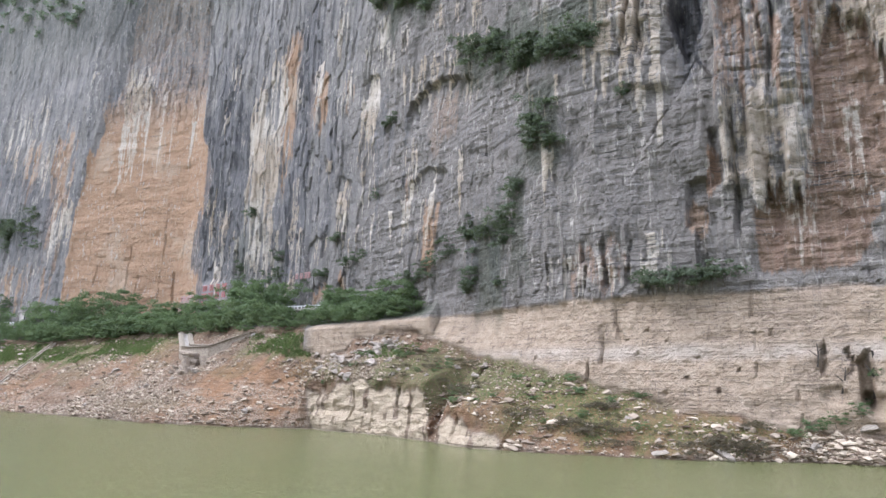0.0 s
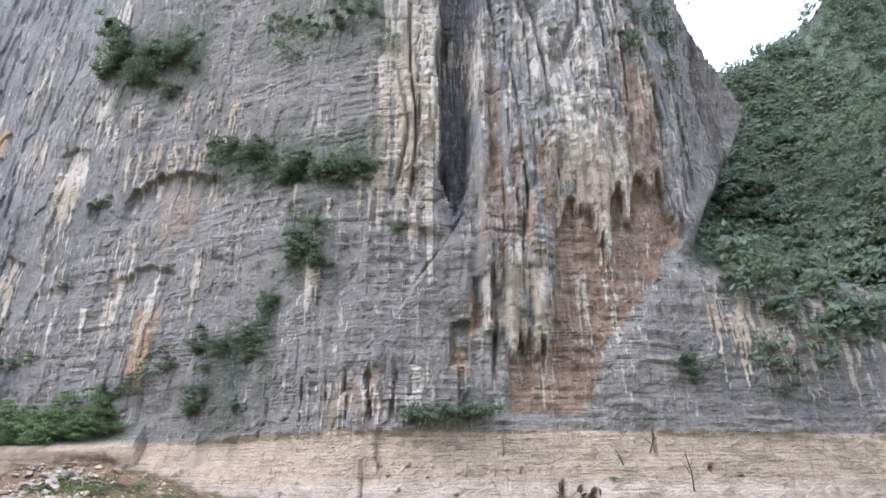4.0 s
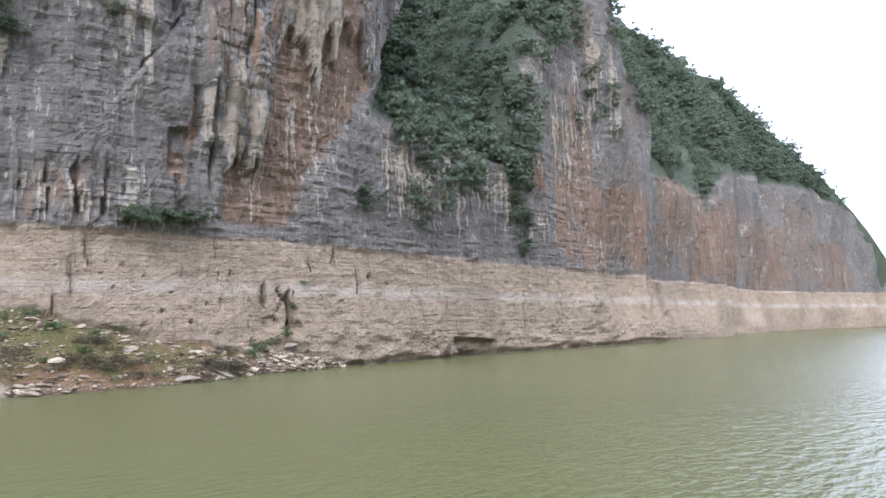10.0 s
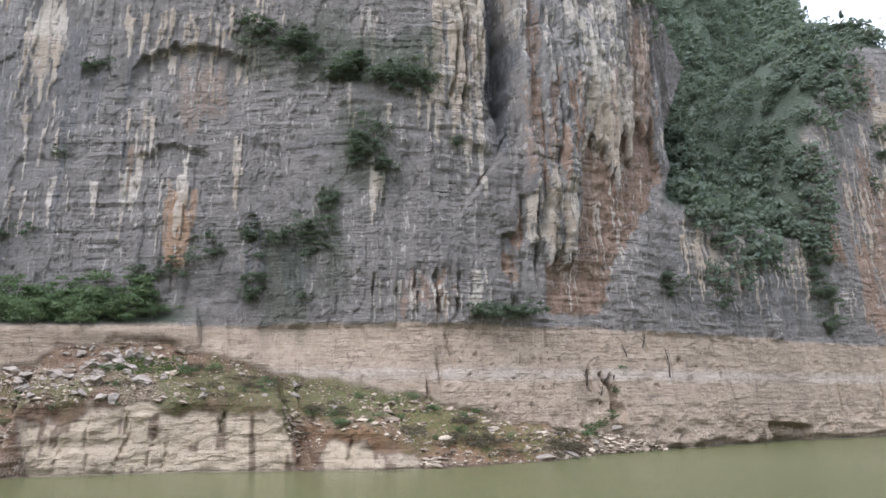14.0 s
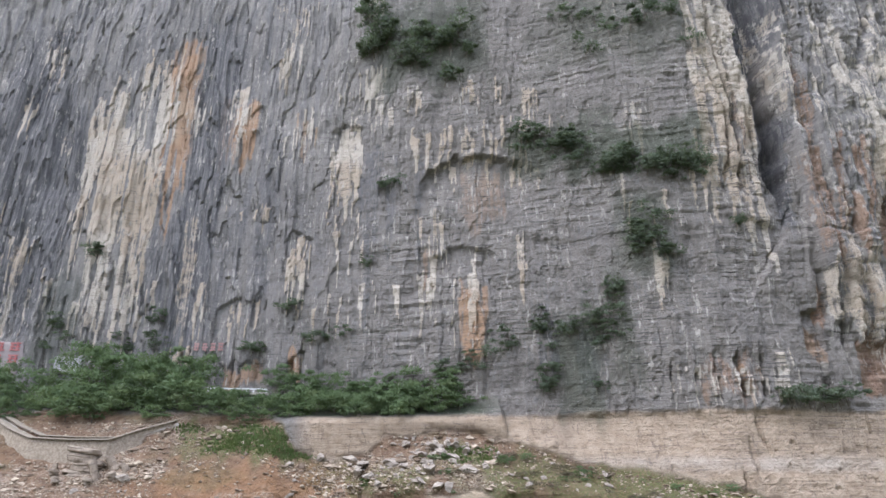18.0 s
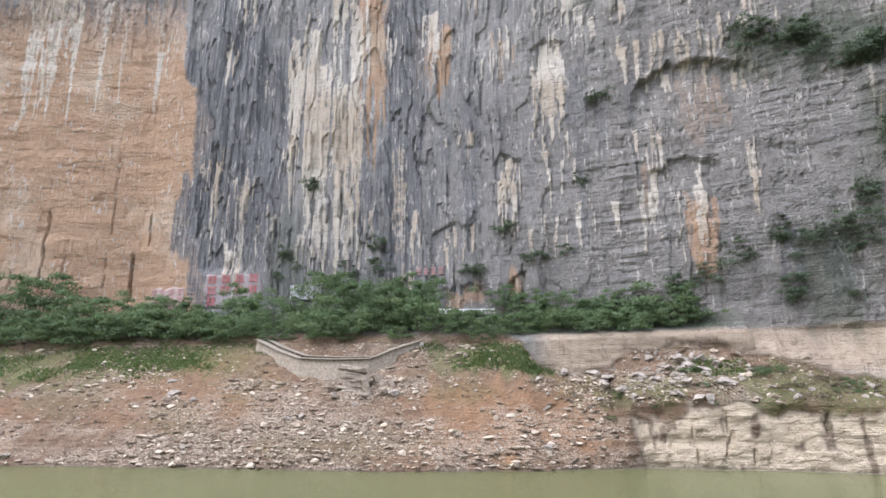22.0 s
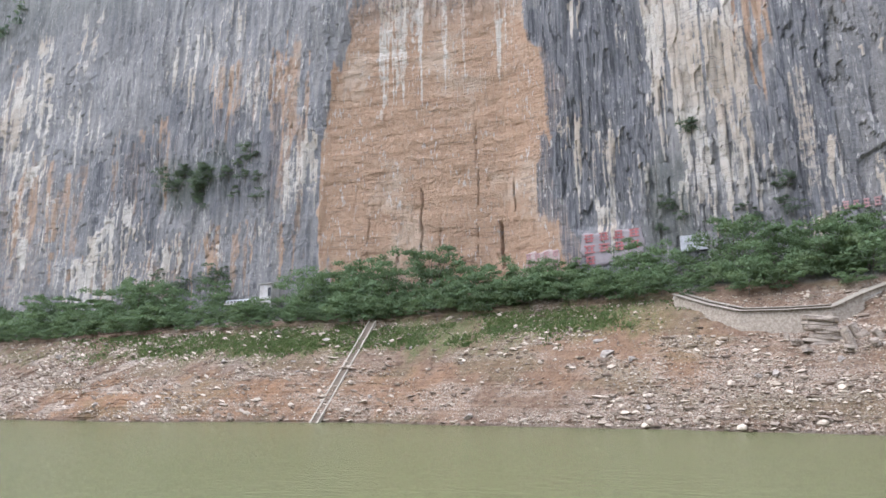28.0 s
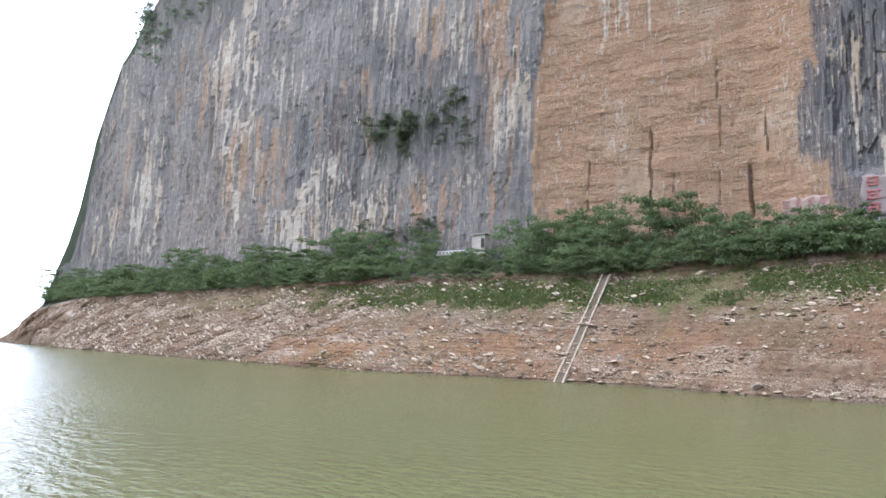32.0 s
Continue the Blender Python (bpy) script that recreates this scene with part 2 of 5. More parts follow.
def cliff_material():
    """Limestone, its stains and the chimney's painted shade, the drawn-down band, earth and turf, by three sets of
    vertex masks.
    """
    n = Nodes("limestone and earth")
    ochre, dark, white, moss = n.attribute("stain")
    band, earth, turf, gravel = n.attribute("ground")
    rust, wooded, bedded, cream = n.attribute("tint")
    v = n.place()
    grain = n.noise(v, 0.9, 6.0, 0.7)
    fine = n.noise(v, 4.5, 4.0, 0.7)
    broad = n.noise(v, 0.06, 4.0, 0.6)
    patch = n.noise(n.place(0.16, 0.16, 0.12), 1.0, 3.0, 0.6)
    streak = n.noise(n.place(0.8, 0.2, 0.045), 1.0, 6.0, 0.7)
    thin = n.noise(n.place(2.8, 0.5, 0.13), 1.0, 4.0, 0.7)
    runs = n.noise(n.place(1.5, 0.3, 0.07), 1.0, 5.0, 0.65)
    bed = n.noise(n.place(0.10, 0.1, 1.9), 1.0, 5.0, 0.7)
    upright = n.span(bedded, 0, 1, 1, 0.3)
    col = n.mix(n.span(broad, 0.36, 0.64), (0.150, 0.139, 0.129), (0.236, 0.215, 0.194))
    col = n.mix(n.math("MULTIPLY", n.span(streak, 0.44, 0.60, 0, 0.7), upright), col, (0.122, 0.118, 0.121))
    col = n.mix(n.math("MULTIPLY", bedded, 0.8), col, n.mix(n.span(patch, 0.35, 0.65), (0.136, 0.118, 0.103), (0.208, 0.182, 0.156)))
    col = n.mix(n.math("MULTIPLY", n.span(runs, 0.55, 0.68, 0, 0.6), n.math("MULTIPLY", upright, n.span(patch, 0.4, 0.6, 0.25, 1.0))), col, (0.40, 0.365, 0.32))
    col = n.mix(n.span(grain, 0.3, 0.75, 0, 0.5), col, n.mix(0.5, col, (0.42, 0.39, 0.35)))
    edge = n.math("ADD", n.math("MULTIPLY", n.math("SUBTRACT", thin, 0.5), 1.3), n.math("MULTIPLY", n.math("SUBTRACT", grain, 0.5), 1.1))
    ochre_r, rust_r, dark_r, white_r = (n.span(n.math("ADD", mask, edge), 0.30, 0.66) for mask in (ochre, rust, dark, white))
    seam = n.noise(n.place(0.10, 0.1, 1.3), 1.0, 4.0, 0.65)
    col = n.mix(n.math("MULTIPLY", rust_r, n.span(thin, 0.3, 0.5, 0.7, 0.95)), col, n.mix(n.span(streak, 0.35, 0.65), (0.20, 0.127, 0.088), (0.295, 0.202, 0.142)))
    tan = n.mix(n.span(grain, 0.3, 0.7), (0.32, 0.195, 0.115), (0.375, 0.246, 0.153))
    tan = n.mix(n.span(seam, 0.56, 0.68, 0, 0.55), tan, (0.25, 0.135, 0.075))
    tan = n.mix(n.span(broad, 0.55, 0.68, 0, 0.5), tan, (0.46, 0.36, 0.26))
    col = n.mix(n.math("MULTIPLY", n.math("MULTIPLY", ochre_r, n.span(thin, 0.28, 0.45, 0.7, 0.95)), n.span(ochre, 0.3, 1.0, 0.4, 1.0)), col, tan)
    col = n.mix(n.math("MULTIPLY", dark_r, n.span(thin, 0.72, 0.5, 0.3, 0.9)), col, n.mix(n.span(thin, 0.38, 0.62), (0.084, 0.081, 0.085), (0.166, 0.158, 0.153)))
    col = n.mix(n.math("MULTIPLY", white_r, n.math("MULTIPLY", n.span(grain, 0.25, 0.5, 0.6, 1.0), n.span(runs, 0.3, 0.5, 0.65, 1.0))), col, n.mix(n.span(broad, 0.4, 0.6), (0.40, 0.325, 0.245), (0.49, 0.43, 0.355)))
    busy = n.span(patch, 0.42, 0.58, 0.15, 1.0)
    col = n.mix(n.math("MULTIPLY", n.span(bed, 0.60, 0.70, 0, 0.5), busy), col, (0.092, 0.085, 0.08))
    dash = n.noise(n.place(0.24, 0.28, 3.6), 1.0, 3.0, 0.6)
    col = n.mix(n.math("MULTIPLY", n.span(dash, 0.58, 0.64, 0, 0.8), n.math("MULTIPLY", busy, n.span(bedded, 0, 1, 0.45, 1.0))), col, (0.085, 0.077, 0.072))
    hair = n.noise(n.place(0.5, 0.55, 8.0), 1.0, 3.0, 0.65)
    col = n.mix(n.math("MULTIPLY", n.span(hair, 0.57, 0.63, 0, 0.6), n.math("MULTIPLY", busy, n.span(bedded, 0, 1, 0.2, 1.0))), col, (0.08, 0.074, 0.07))
    flake = n.noise(n.place(1.9, 0.6, 0.5), 1.0, 4.0, 0.6)
    col = n.mix(n.math("MULTIPLY", n.span(flake, 0.58, 0.64, 0, 0.75), n.span(patch, 0.42, 0.58, 0.25, 1.0)), col, (0.42, 0.385, 0.335))
    pale = n.mix(n.span(grain, 0.3, 0.7), (0.33, 0.246, 0.172), (0.44, 0.345, 0.254))
    pale = n.mix(n.math("MULTIPLY", n.span(dash, 0.57, 0.63, 0, 0.75), busy), pale, (0.16, 0.122, 0.095))
    pale = n.mix(n.span(streak, 0.54, 0.66, 0, 0.45), pale, (0.235, 0.178, 0.128))
    pale = n.mix(n.math("MULTIPLY", n.span(flake, 0.40, 0.35, 0, 0.7), busy), pale, (0.15, 0.115, 0.09))
    pale = n.mix(n.span(patch, 0.5, 0.66, 0, 0.5), pale, (0.27, 0.208, 0.155))
    pale = n.mix(n.span(thin, 0.62, 0.74, 0, 0.55), pale, (0.17, 0.145, 0.125))
    pos = n.add("ShaderNodeSeparateXYZ")
    n.link(v, pos.inputs[0])
    line = n.math("ABSOLUTE", n.math("SUBTRACT", n.math("ADD", pos.outputs[2], n.math("MULTIPLY", grain, 1.4)), 11.6))
    pale = n.mix(n.math("MULTIPLY", n.span(line, 0.1, 1.5, 0.55, 0.0), n.span(patch, 0.4, 0.62, 1.0, 0.35)), pale, (0.52, 0.452, 0.39))
    pale = n.mix(n.math("MULTIPLY", cream, n.span(grain, 0.25, 0.6, 0.35, 0.85)), pale, (0.47, 0.38, 0.27))
    col = n.mix(band, col, pale)
    col = n.mix(n.math("MULTIPLY", moss, n.span(grain, 0.3, 0.5, 0.5, 1.0)), col, n.mix(wooded, n.mix(fine, (0.04, 0.05, 0.032), (0.075, 0.085, 0.052)), (0.09, 0.11, 0.075)))
    soil = n.mix(n.span(grain, 0.35, 0.65), (0.135, 0.083, 0.052), (0.22, 0.148, 0.096))
    soil = n.mix(n.math("MULTIPLY", ochre, n.span(grain, 0.3, 0.6, 0.4, 1.0)), soil, (0.26, 0.145, 0.075))
    col = n.mix(earth, col, soil)
    col = n.mix(n.math("MULTIPLY", n.span(n.math("ADD", gravel, n.span(n.noise(n.place(0.06, 0.05, 2.6), 1.0, 3, 0.6), 0.4, 0.65, -0.15, 0.2)), 0.25, 1.0), n.span(fine, 0.46, 0.54, 0, 0.8)), col, (0.38, 0.31, 0.24))
    col = n.mix(n.math("MULTIPLY", turf, n.span(fine, 0.36, 0.56)), col, n.mix(grain, (0.055, 0.075, 0.022), (0.14, 0.15, 0.052)))
    chip = n.noise(n.place(0.7, 0.7, 1.5), 2.3, 5.0, 0.75)
    col = n.mix(n.math("MULTIPLY", n.span(chip, 0.58, 0.66, 0, 0.4), n.math("MULTIPLY", n.span(earth, 0, 0.5, 1, 0), n.span(ochre_r, 0, 1, 1, 0.25))), col, n.mix(band, (0.36, 0.34, 0.31), (0.48, 0.405, 0.32)))
    col = n.mix(n.math("MULTIPLY", n.span(chip, 0.42, 0.35, 0, 0.5), n.span(ochre_r, 0, 1, 1, 0.4)), col, (0.085, 0.08, 0.078))
    col = n.mix(n.span(n.math("ADD", pos.outputs[2], n.math("MULTIPLY", grain, 0.5)), 0.25, 0.75, 0.6, 0.0), col, (0.075, 0.058, 0.042))
    pits = n.math("MULTIPLY", n.span(n.noise(v, 1.8, 4.0, 0.8), 0.33, 0.41, 0.5, 0.0), busy)
    col = n.mix(pits, col, (0.05, 0.046, 0.042))
    n.bump(n.math("ADD", n.math("MULTIPLY", grain, 0.6), n.math("MULTIPLY", n.math("ADD", n.math("ADD", fine, n.math("MULTIPLY", chip, 0.6)), n.math("ADD", n.math("MULTIPLY", thin, n.span(bedded, 0, 1, 1, 0.35)), n.math("MULTIPLY", bed, n.span(bedded, 0, 1, 0.2, 1.3)))), 0.6)), 1.0, 0.6)
    return n.finish(col, 0.92, 0.2)


def plain_material(name, a, b, scale=1.0, rough=0.85, bump=0.3, speck=None, spec=0.25):
    """Two tones in a grain, some specks of a third."""
    n = Nodes(name)
    v = n.place()
    g = n.noise(v, scale, 5.0, 0.65)
    col = n.mix(n.span(g, 0.32, 0.68), a, b)
    rnd = n.add("ShaderNodeObjectInfo").outputs["Random"]
    col = n.mix(n.span(rnd, 0, 1, 0, 0.35), col, tuple(0.7 * c for c in a))
    if speck:
        col = n.mix(n.span(n.noise(v, scale * 5, 3, 0.7), 0.56, 0.66, 0, 0.8), col, speck)
    n.bump(n.noise(v, scale * 4, 4, 0.7), bump, 0.08)
    return n.finish(col, rough, spec)


def leaf_material(name, a, b):
    n = Nodes(name)
    g = n.add("ShaderNodeNewGeometry").outputs["Random Per Island"]
    rnd = n.add("ShaderNodeObjectInfo").outputs["Random"]
    col = n.mix(g, a, b)
    col = n.mix(n.span(rnd, 0, 1, 0, 0.45), col, tuple(0.62 * c for c in a))
    col = n.mix(n.span(n.noise(n.place(), 0.35, 3, 0.6), 0.45, 0.65, 0, 0.5), col, (a[0] * 1.2, a[1] * 0.95, a[2] * 0.8))
    m = n.finish(col, 0.6, 0.3)
    thru = n.add("ShaderNodeBsdfTranslucent")
    n.link(n.mix(0.35, col, (0.16, 0.22, 0.06)), thru.inputs["Color"])
    both = n.add("ShaderNodeMixShader")
    both.inputs[0].default_value = 0.45
    n.link(n.bsdf.outputs[0], both.inputs[1])
    n.link(thru.outputs[0], both.inputs[2])
    n.link(both.outputs[0], n.out.inputs["Surface"])
    return m


M_WATER, M_CLIFF = water_material(), cliff_material()
M_WOOD_FLOOR = plain_material("wooded ground", (0.09, 0.11, 0.075), (0.12, 0.14, 0.095), 0.2, 0.95, 0.6)
M_LEAF = leaf_material("broad leaves", (0.082, 0.125, 0.055), (0.15, 0.205, 0.095))
M_SHRUB = leaf_material("shrub leaves", (0.065, 0.086, 0.057), (0.12, 0.145, 0.092))
M_SCRUB = leaf_material("dry scrub", (0.085, 0.066, 0.048), (0.14, 0.108, 0.075))
M_FOREST = leaf_material("forest leaves", (0.125, 0.16, 0.118), (0.18, 0.215, 0.16))
M_BARK = plain_material("bark", (0.10, 0.08, 0.06), (0.18, 0.15, 0.12), 6, 0.9, 0.5)


def slab_material():
    """Broken limestone with dark beds along the block."""
    n = Nodes("bedded limestone block")
    g = n.noise(n.place(), 1.6, 5.0, 0.7)
    beds = n.noise(n.place(0.5, 0.5, 4.0), 1.4, 4.0, 0.6)
    col = n.mix(n.span(g, 0.32, 0.68), (0.205, 0.16, 0.122), (0.34, 0.278, 0.212))
    col = n.mix(n.span(beds, 0.56, 0.64, 0, 0.75), col, (0.11, 0.092, 0.078))
    col = n.mix(n.span(n.add("ShaderNodeObjectInfo").outputs["Random"], 0, 1, 0, 0.3), col, (0.36, 0.30, 0.235))
    n.bump(n.math("ADD", beds, n.noise(n.place(), 6.0, 4, 0.7)), 1.0, 0.12)
    return n.finish(col, 0.92, 0.2)


M_SLAB = slab_material()
M_STONE = plain_material("fallen limestone", (0.225, 0.187, 0.15), (0.39, 0.338, 0.28), 1.3, 0.9, 0.9, (0.15, 0.12, 0.10))
M_WALLSTONE = plain_material("rubble masonry", (0.19, 0.15, 0.11), (0.32, 0.265, 0.20), 3.0, 0.9, 0.9, (0.10, 0.083, 0.068))
M_COPING = plain_material("weathered mortar", (0.21, 0.176, 0.13), (0.30, 0.255, 0.20), 1.6, 0.9, 0.6, (0.17, 0.145, 0.12))
M_PINK = plain_material("rock washed pink by old paint", (0.25, 0.185, 0.158), (0.33, 0.255, 0.215), 0.8, 0.9, 0.6, (0.20, 0.165, 0.15))
M_CONCRETE = plain_material("weathered concrete", (0.30, 0.27, 0.23), (0.42, 0.385, 0.34), 0.8, 0.85, 0.3, (0.25, 0.22, 0.20))
M_WHITE = plain_material("weathered white paint", (0.50, 0.49, 0.47), (0.64, 0.63, 0.61), 0.9, 0.7, 0.15, (0.42, 0.40, 0.38))
M_LIME = plain_material("faded whitewash on rock", (0.205, 0.172, 0.162), (0.285, 0.24, 0.228), 0.7, 0.9, 0.5, (0.20, 0.18, 0.175))
M_RED = plain_material("faded red paint", (0.28, 0.085, 0.08), (0.34, 0.145, 0.135), 1.2, 0.8, 0.2, (0.34, 0.24, 0.22))
M_DULLRED = plain_material("washed out red paint", (0.33, 0.18, 0.165), (0.37, 0.24, 0.215), 1.2, 0.85, 0.2, (0.38, 0.30, 0.27))
M_GRASS = leaf_material("grass blades", (0.085, 0.13, 0.038), (0.15, 0.19, 0.07))
M_DARK = plain_material("dark opening", (0.03, 0.03, 0.03), (0.05, 0.05, 0.05), 1.0)


def scree_material():
    n = Nodes("broken stones")
    g = n.add("ShaderNodeNewGeometry").outputs["Random Per Island"]
    col = n.mix(n.span(g, 0.1, 0.9), (0.135, 0.097, 0.067), (0.44, 0.362, 0.27))
    col = n.mix(n.span(n.noise(n.place(), 4.0, 4, 0.7), 0.5, 0.65, 0, 0.6), col, (0.20, 0.16, 0.13))
    return n.finish(col, 0.9, 0.2)


M_SCREE = scree_material()
M_STEP = plain_material("worn earthy concrete", (0.15, 0.115, 0.082), (0.26, 0.21, 0.158), 1.6, 0.9, 0.4, (0.10, 0.078, 0.058))
M_PLASTER = plain_material("stained white plaster", (0.27, 0.262, 0.248), (0.38, 0.37, 0.352), 0.9, 0.85, 0.2, (0.20, 0.19, 0.178))
M_KERB = plain_material("pale kerb", (0.29, 0.245, 0.185), (0.40, 0.35, 0.275), 1.0, 0.85, 0.3, (0.28, 0.24, 0.20))
M_BOAT = plain_material("white ship paint", (0.52, 0.53, 0.56), (0.60, 0.61, 0.63), 0.7, 0.45, 0.08, None, 0.4)
M_DECK = plain_material("grey deck paint", (0.22, 0.23, 0.22), (0.30, 0.31, 0.29), 2.0, 0.7, 0.2)
M_CANOPY = plain_material("dull canopy paint", (0.24, 0.24, 0.21), (0.33, 0.32, 0.29), 1.5, 0.6, 0.1, (0.26, 0.22, 0.19))
M_GLASS = plain_material("tinted glass", (0.02, 0.025, 0.03), (0.03, 0.035, 0.04), 1.0, 0.08, 0.0, None, 0.5)
M_DEADWOOD = plain_material("rotten wood", (0.045, 0.036, 0.03), (0.09, 0.075, 0.062), 5.0, 0.95, 0.6)

# ---- the gorge wall ----
xs = np.concatenate([np.arange(-480, -200, 1.2), np.arange(-200, -126, 0.55), np.arange(-126, 100, 0.30), np.arange(100, 200, 0.5), np.arange(200, 521, 1.2)])
NZ, NEAR = 400, 350
X = np.repeat(xs[:, None], NZ, 1)
zt = skyline_z(xs) + (fbm(xs / 9, xs * 0, 61, 4) * 5 + 1.5 * vnoise(xs / 1.7, xs * 0, 62)) * ease(20, 60, skyline_z(xs))
cap = np.minimum(100, 0.88 * zt)
level = np.linspace(0, 1, NEAR)
Z = np.concatenate([-3 + (cap[:, None] + 3) * (0.62 * level + 0.38 * level**1.7)[None],
                    cap[:, None] + (zt - cap)[:, None] * (np.arange(1, NZ - NEAR + 1) / (NZ - NEAR))[None]], 1)


def groove(x, z, rows, bend=0.5):
    """Cracks: rows of x, bottom, top, half width, depth."""
    out = np.zeros(np.shape(x))
    for cx, z0, z1, w, deep in rows:
        near = np.abs(x - cx) < 2 * w + 1.4 * bend + 0.2
        if near.any():
            u, v = x[near], z[near]
            wob = bend * vnoise(v / 4, v * 0 + cx, 71) + 0.3 * bend * vnoise(v / 1.2, v * 0 + cx, 72)
            wide = w * (0.65 + 0.5 * vnoise(v / 1.7, v * 0 + cx, 70))
            out[near] = np.maximum(out[near], deep * (1 - ease(0.5, 1.5, np.abs(u - cx - wob) / wide)) * ease(z0 - 0.8, z0 + 0.8, v) * (1 - ease(z1 - 1.0, z1 + 1.5, v)))
    return out


def hollow(x, z, cx, cz, w, h, deep, edge=0.25, seed=0):
    """A box-shaped recess with a ragged rim."""
    out = np.zeros(np.shape(x))
    near = (np.abs(x - cx) < 2 * w) & (np.abs(z - cz) < 2 * h)
    if near.any():
        u, v = x[near], z[near]
        d = np.maximum(np.abs(u - cx) / w, np.abs(v - cz) / h) + 0.25 * fbm(u / 2.2, v / 3, 81 + seed, 3)
        out[near] = deep * (1 - ease(1 - edge, 1 + edge, d))
    return out


def slot(x, z, cx, cz, w, h, deep):
    """A rounded, ragged cleft."""
    out = np.zeros(np.shape(x))
    near = (np.abs(x - cx) < 2 * w + 0.4) & (np.abs(z - cz) < 2 * h)
    if near.any():
        u, v = x[near], z[near]
        d = np.hypot((u - cx - 0.35 * vnoise(v / 1.2, v * 0 + cx, 82)) / w, (v - cz) / h) + 0.3 * fbm(u / 0.8, v / 1.2, 83, 3)
        out[near] = deep * (1 - ease(0.55, 1.15, d))
    return out


curtain_z = along([(56.6, 120), (57.2, 27), (59.5, 24), (61, 25.5), (63.8, 31.5), (66, 30.5), (67.5, 43), (71, 46.5), (74.5, 43), (77, 50), (83, 53), (86, 46.5), (90, 50), (98, 70)])
rust_right = along([(17, 70), (20.5, 71.2), (26.6, 72.3), (34.3, 78.8), (45.2, 86.8), (52, 88)])
ochre_right = along([(20, -74), (30, -74.3), (38, -77.5), (45.6, -80.8), (52, -79), (62.7, -76.2), (70, -79), (77, -84.4), (95, -86), (120, -88)])
ochre_left = along([(20, -127), (37, -130), (66, -130), (90, -124), (120, -118)])


def curtain_tip(x):
    """How far down the hanging tongues of the rock curtain reach."""
    return curtain_z(x) + 2.4 * vnoise(x / 0.55, x * 0, 73) + 2.6 * vnoise(x / 1.7, x * 0, 77) + 2.0 * vnoise(x / 4, x * 0, 80)


def relief(x, z):
    """What stands out of the wall: ribs, beds, cracks; positive is deeper."""
    zb, sh = bank_top_z(x), shelf_h(x)
    cliff = ease(0.5, 1, (z - shelf_z(x)) / sh)
    cliff = np.where(x > 20, ease(-0.5, 1.0, z - zb), cliff)
    warp = 3 * fbm(x / 20, z / 30, 5, 3)
    u = x + warp
    bedded = ease(-30, 6, x) * (1 - ease(150, 190, x))
    rust_in = ease(59.8, 61, x) * (1 - ease(-2.5, 1.5, x - rust_right(z) + 2.0 * fbm(x / 2.4, z / 2.4, 49, 3))) * ease(18.2, 20.5, z) * (1 - ease(56, 60, z))
    ochre_in = ease(-1, 1, x - ochre_left(z)) * (1 - ease(-1, 1, x - ochre_right(z)))
    calm = (1 - 0.9 * ease(-88, -84, x) * (1 - ease(-63, -60, x)) * (1 - ease(32, 34, z))) * (1 - 0.82 * ochre_in * (1 - ease(80, 95, z)))
    high = ease(16.9, 17.9, z)
    # broad swells, hanging flutes that break off in tongues, thin beds, blocks
    swell = 2.2 * fbm(u / 17, z / 60, 1, 3)
    tongue = fbm(u / 2.6, z / 26, 2, 4)
    flutes = 1.5 * np.abs(tongue) - 1.1 * np.floor(2.5 * (fbm(u / 4.5, z / 22, 22, 4) + 0.15 * vnoise(u / 0.9, z / 9, 24))) / 2.5
    beds = 0.16 * vnoise(x / 5, z / 0.55, 7) * ease(-0.2, 0.4, vnoise(x / 12, z / 9, 28)) + 0.22 * np.floor(3 * fbm(x / 4.5, z / 1.1, 8, 3)) / 3
    blocks = 0.6 * np.floor(5 * fbm(u / 3.0, z / 4.2, 23, 4)) / 5 + 0.22 * np.floor(3 * fbm(u / 1.0, z / 1.3, 39, 2)) / 3
    rough = 0.7 * fbm(x / 6, z / 9, 9, 5) + 0.16 * fbm(x / 0.9, z / 1.2, 10, 3)
    r = cliff * calm * (0.3 + 0.7 * high) * (swell * (1 - 0.4 * bedded) + flutes * (1 - 0.5 * bedded) * (0.6 + 0.4 * ease(-135, -125, x)) + blocks * (0.4 + 0.4 * bedded) + rough * 0.7)
    r = r + cliff * beds * (0.2 + 0.9 * bedded) * (0.3 + 0.7 * high) + 0.3 * cliff * (1 - high)
    r = r + cliff * (1 - high) * ease(20, 40, x) * (0.22 * np.floor(3 * fbm(x / 1.6, z / 1.0, 68, 3)) / 3 + 0.35 * fbm(x / 5, z / 6, 69, 3))
    r = r + cliff * ochre_in * (0.28 * np.floor(3 * fbm(x / 9, z / 2.2, 29, 3)) / 3 + 0.25 * fbm(x / 4, z / 3, 30, 4)) + 0.8 * ochre_in * high * cliff
    r = r + ease(180, 200, x) * cliff * high * 5.0 * np.abs(fbm(x / 13, z / 70, 59, 3))
    # deep chimney over the pointed slab
    wide = np.interp(z, [46.5, 52, 62, 72, 77, 110], [0.0, 1.9, 2.1, 2.6, 3.3, 3.0])
    mid = np.interp(z, [46.5, 52, 72, 80], [53.8, 54.3, 54.5, 55.6]) + 0.35 * vnoise(z / 3, z * 0, 76)
    r = r + 5.5 * (1 - ease(0.75, 1.1, np.abs(x - mid) / np.maximum(wide, 0.05))) * ease(46.5, 48.5, z)
    # rock curtain that ends in hanging tongues over a rust-red recess
    tip = curtain_tip(x)
    hang = ease(57, 57.8, x) * (1 - ease(90, 97, x)) * ease(-0.5, 0.9, z - tip)
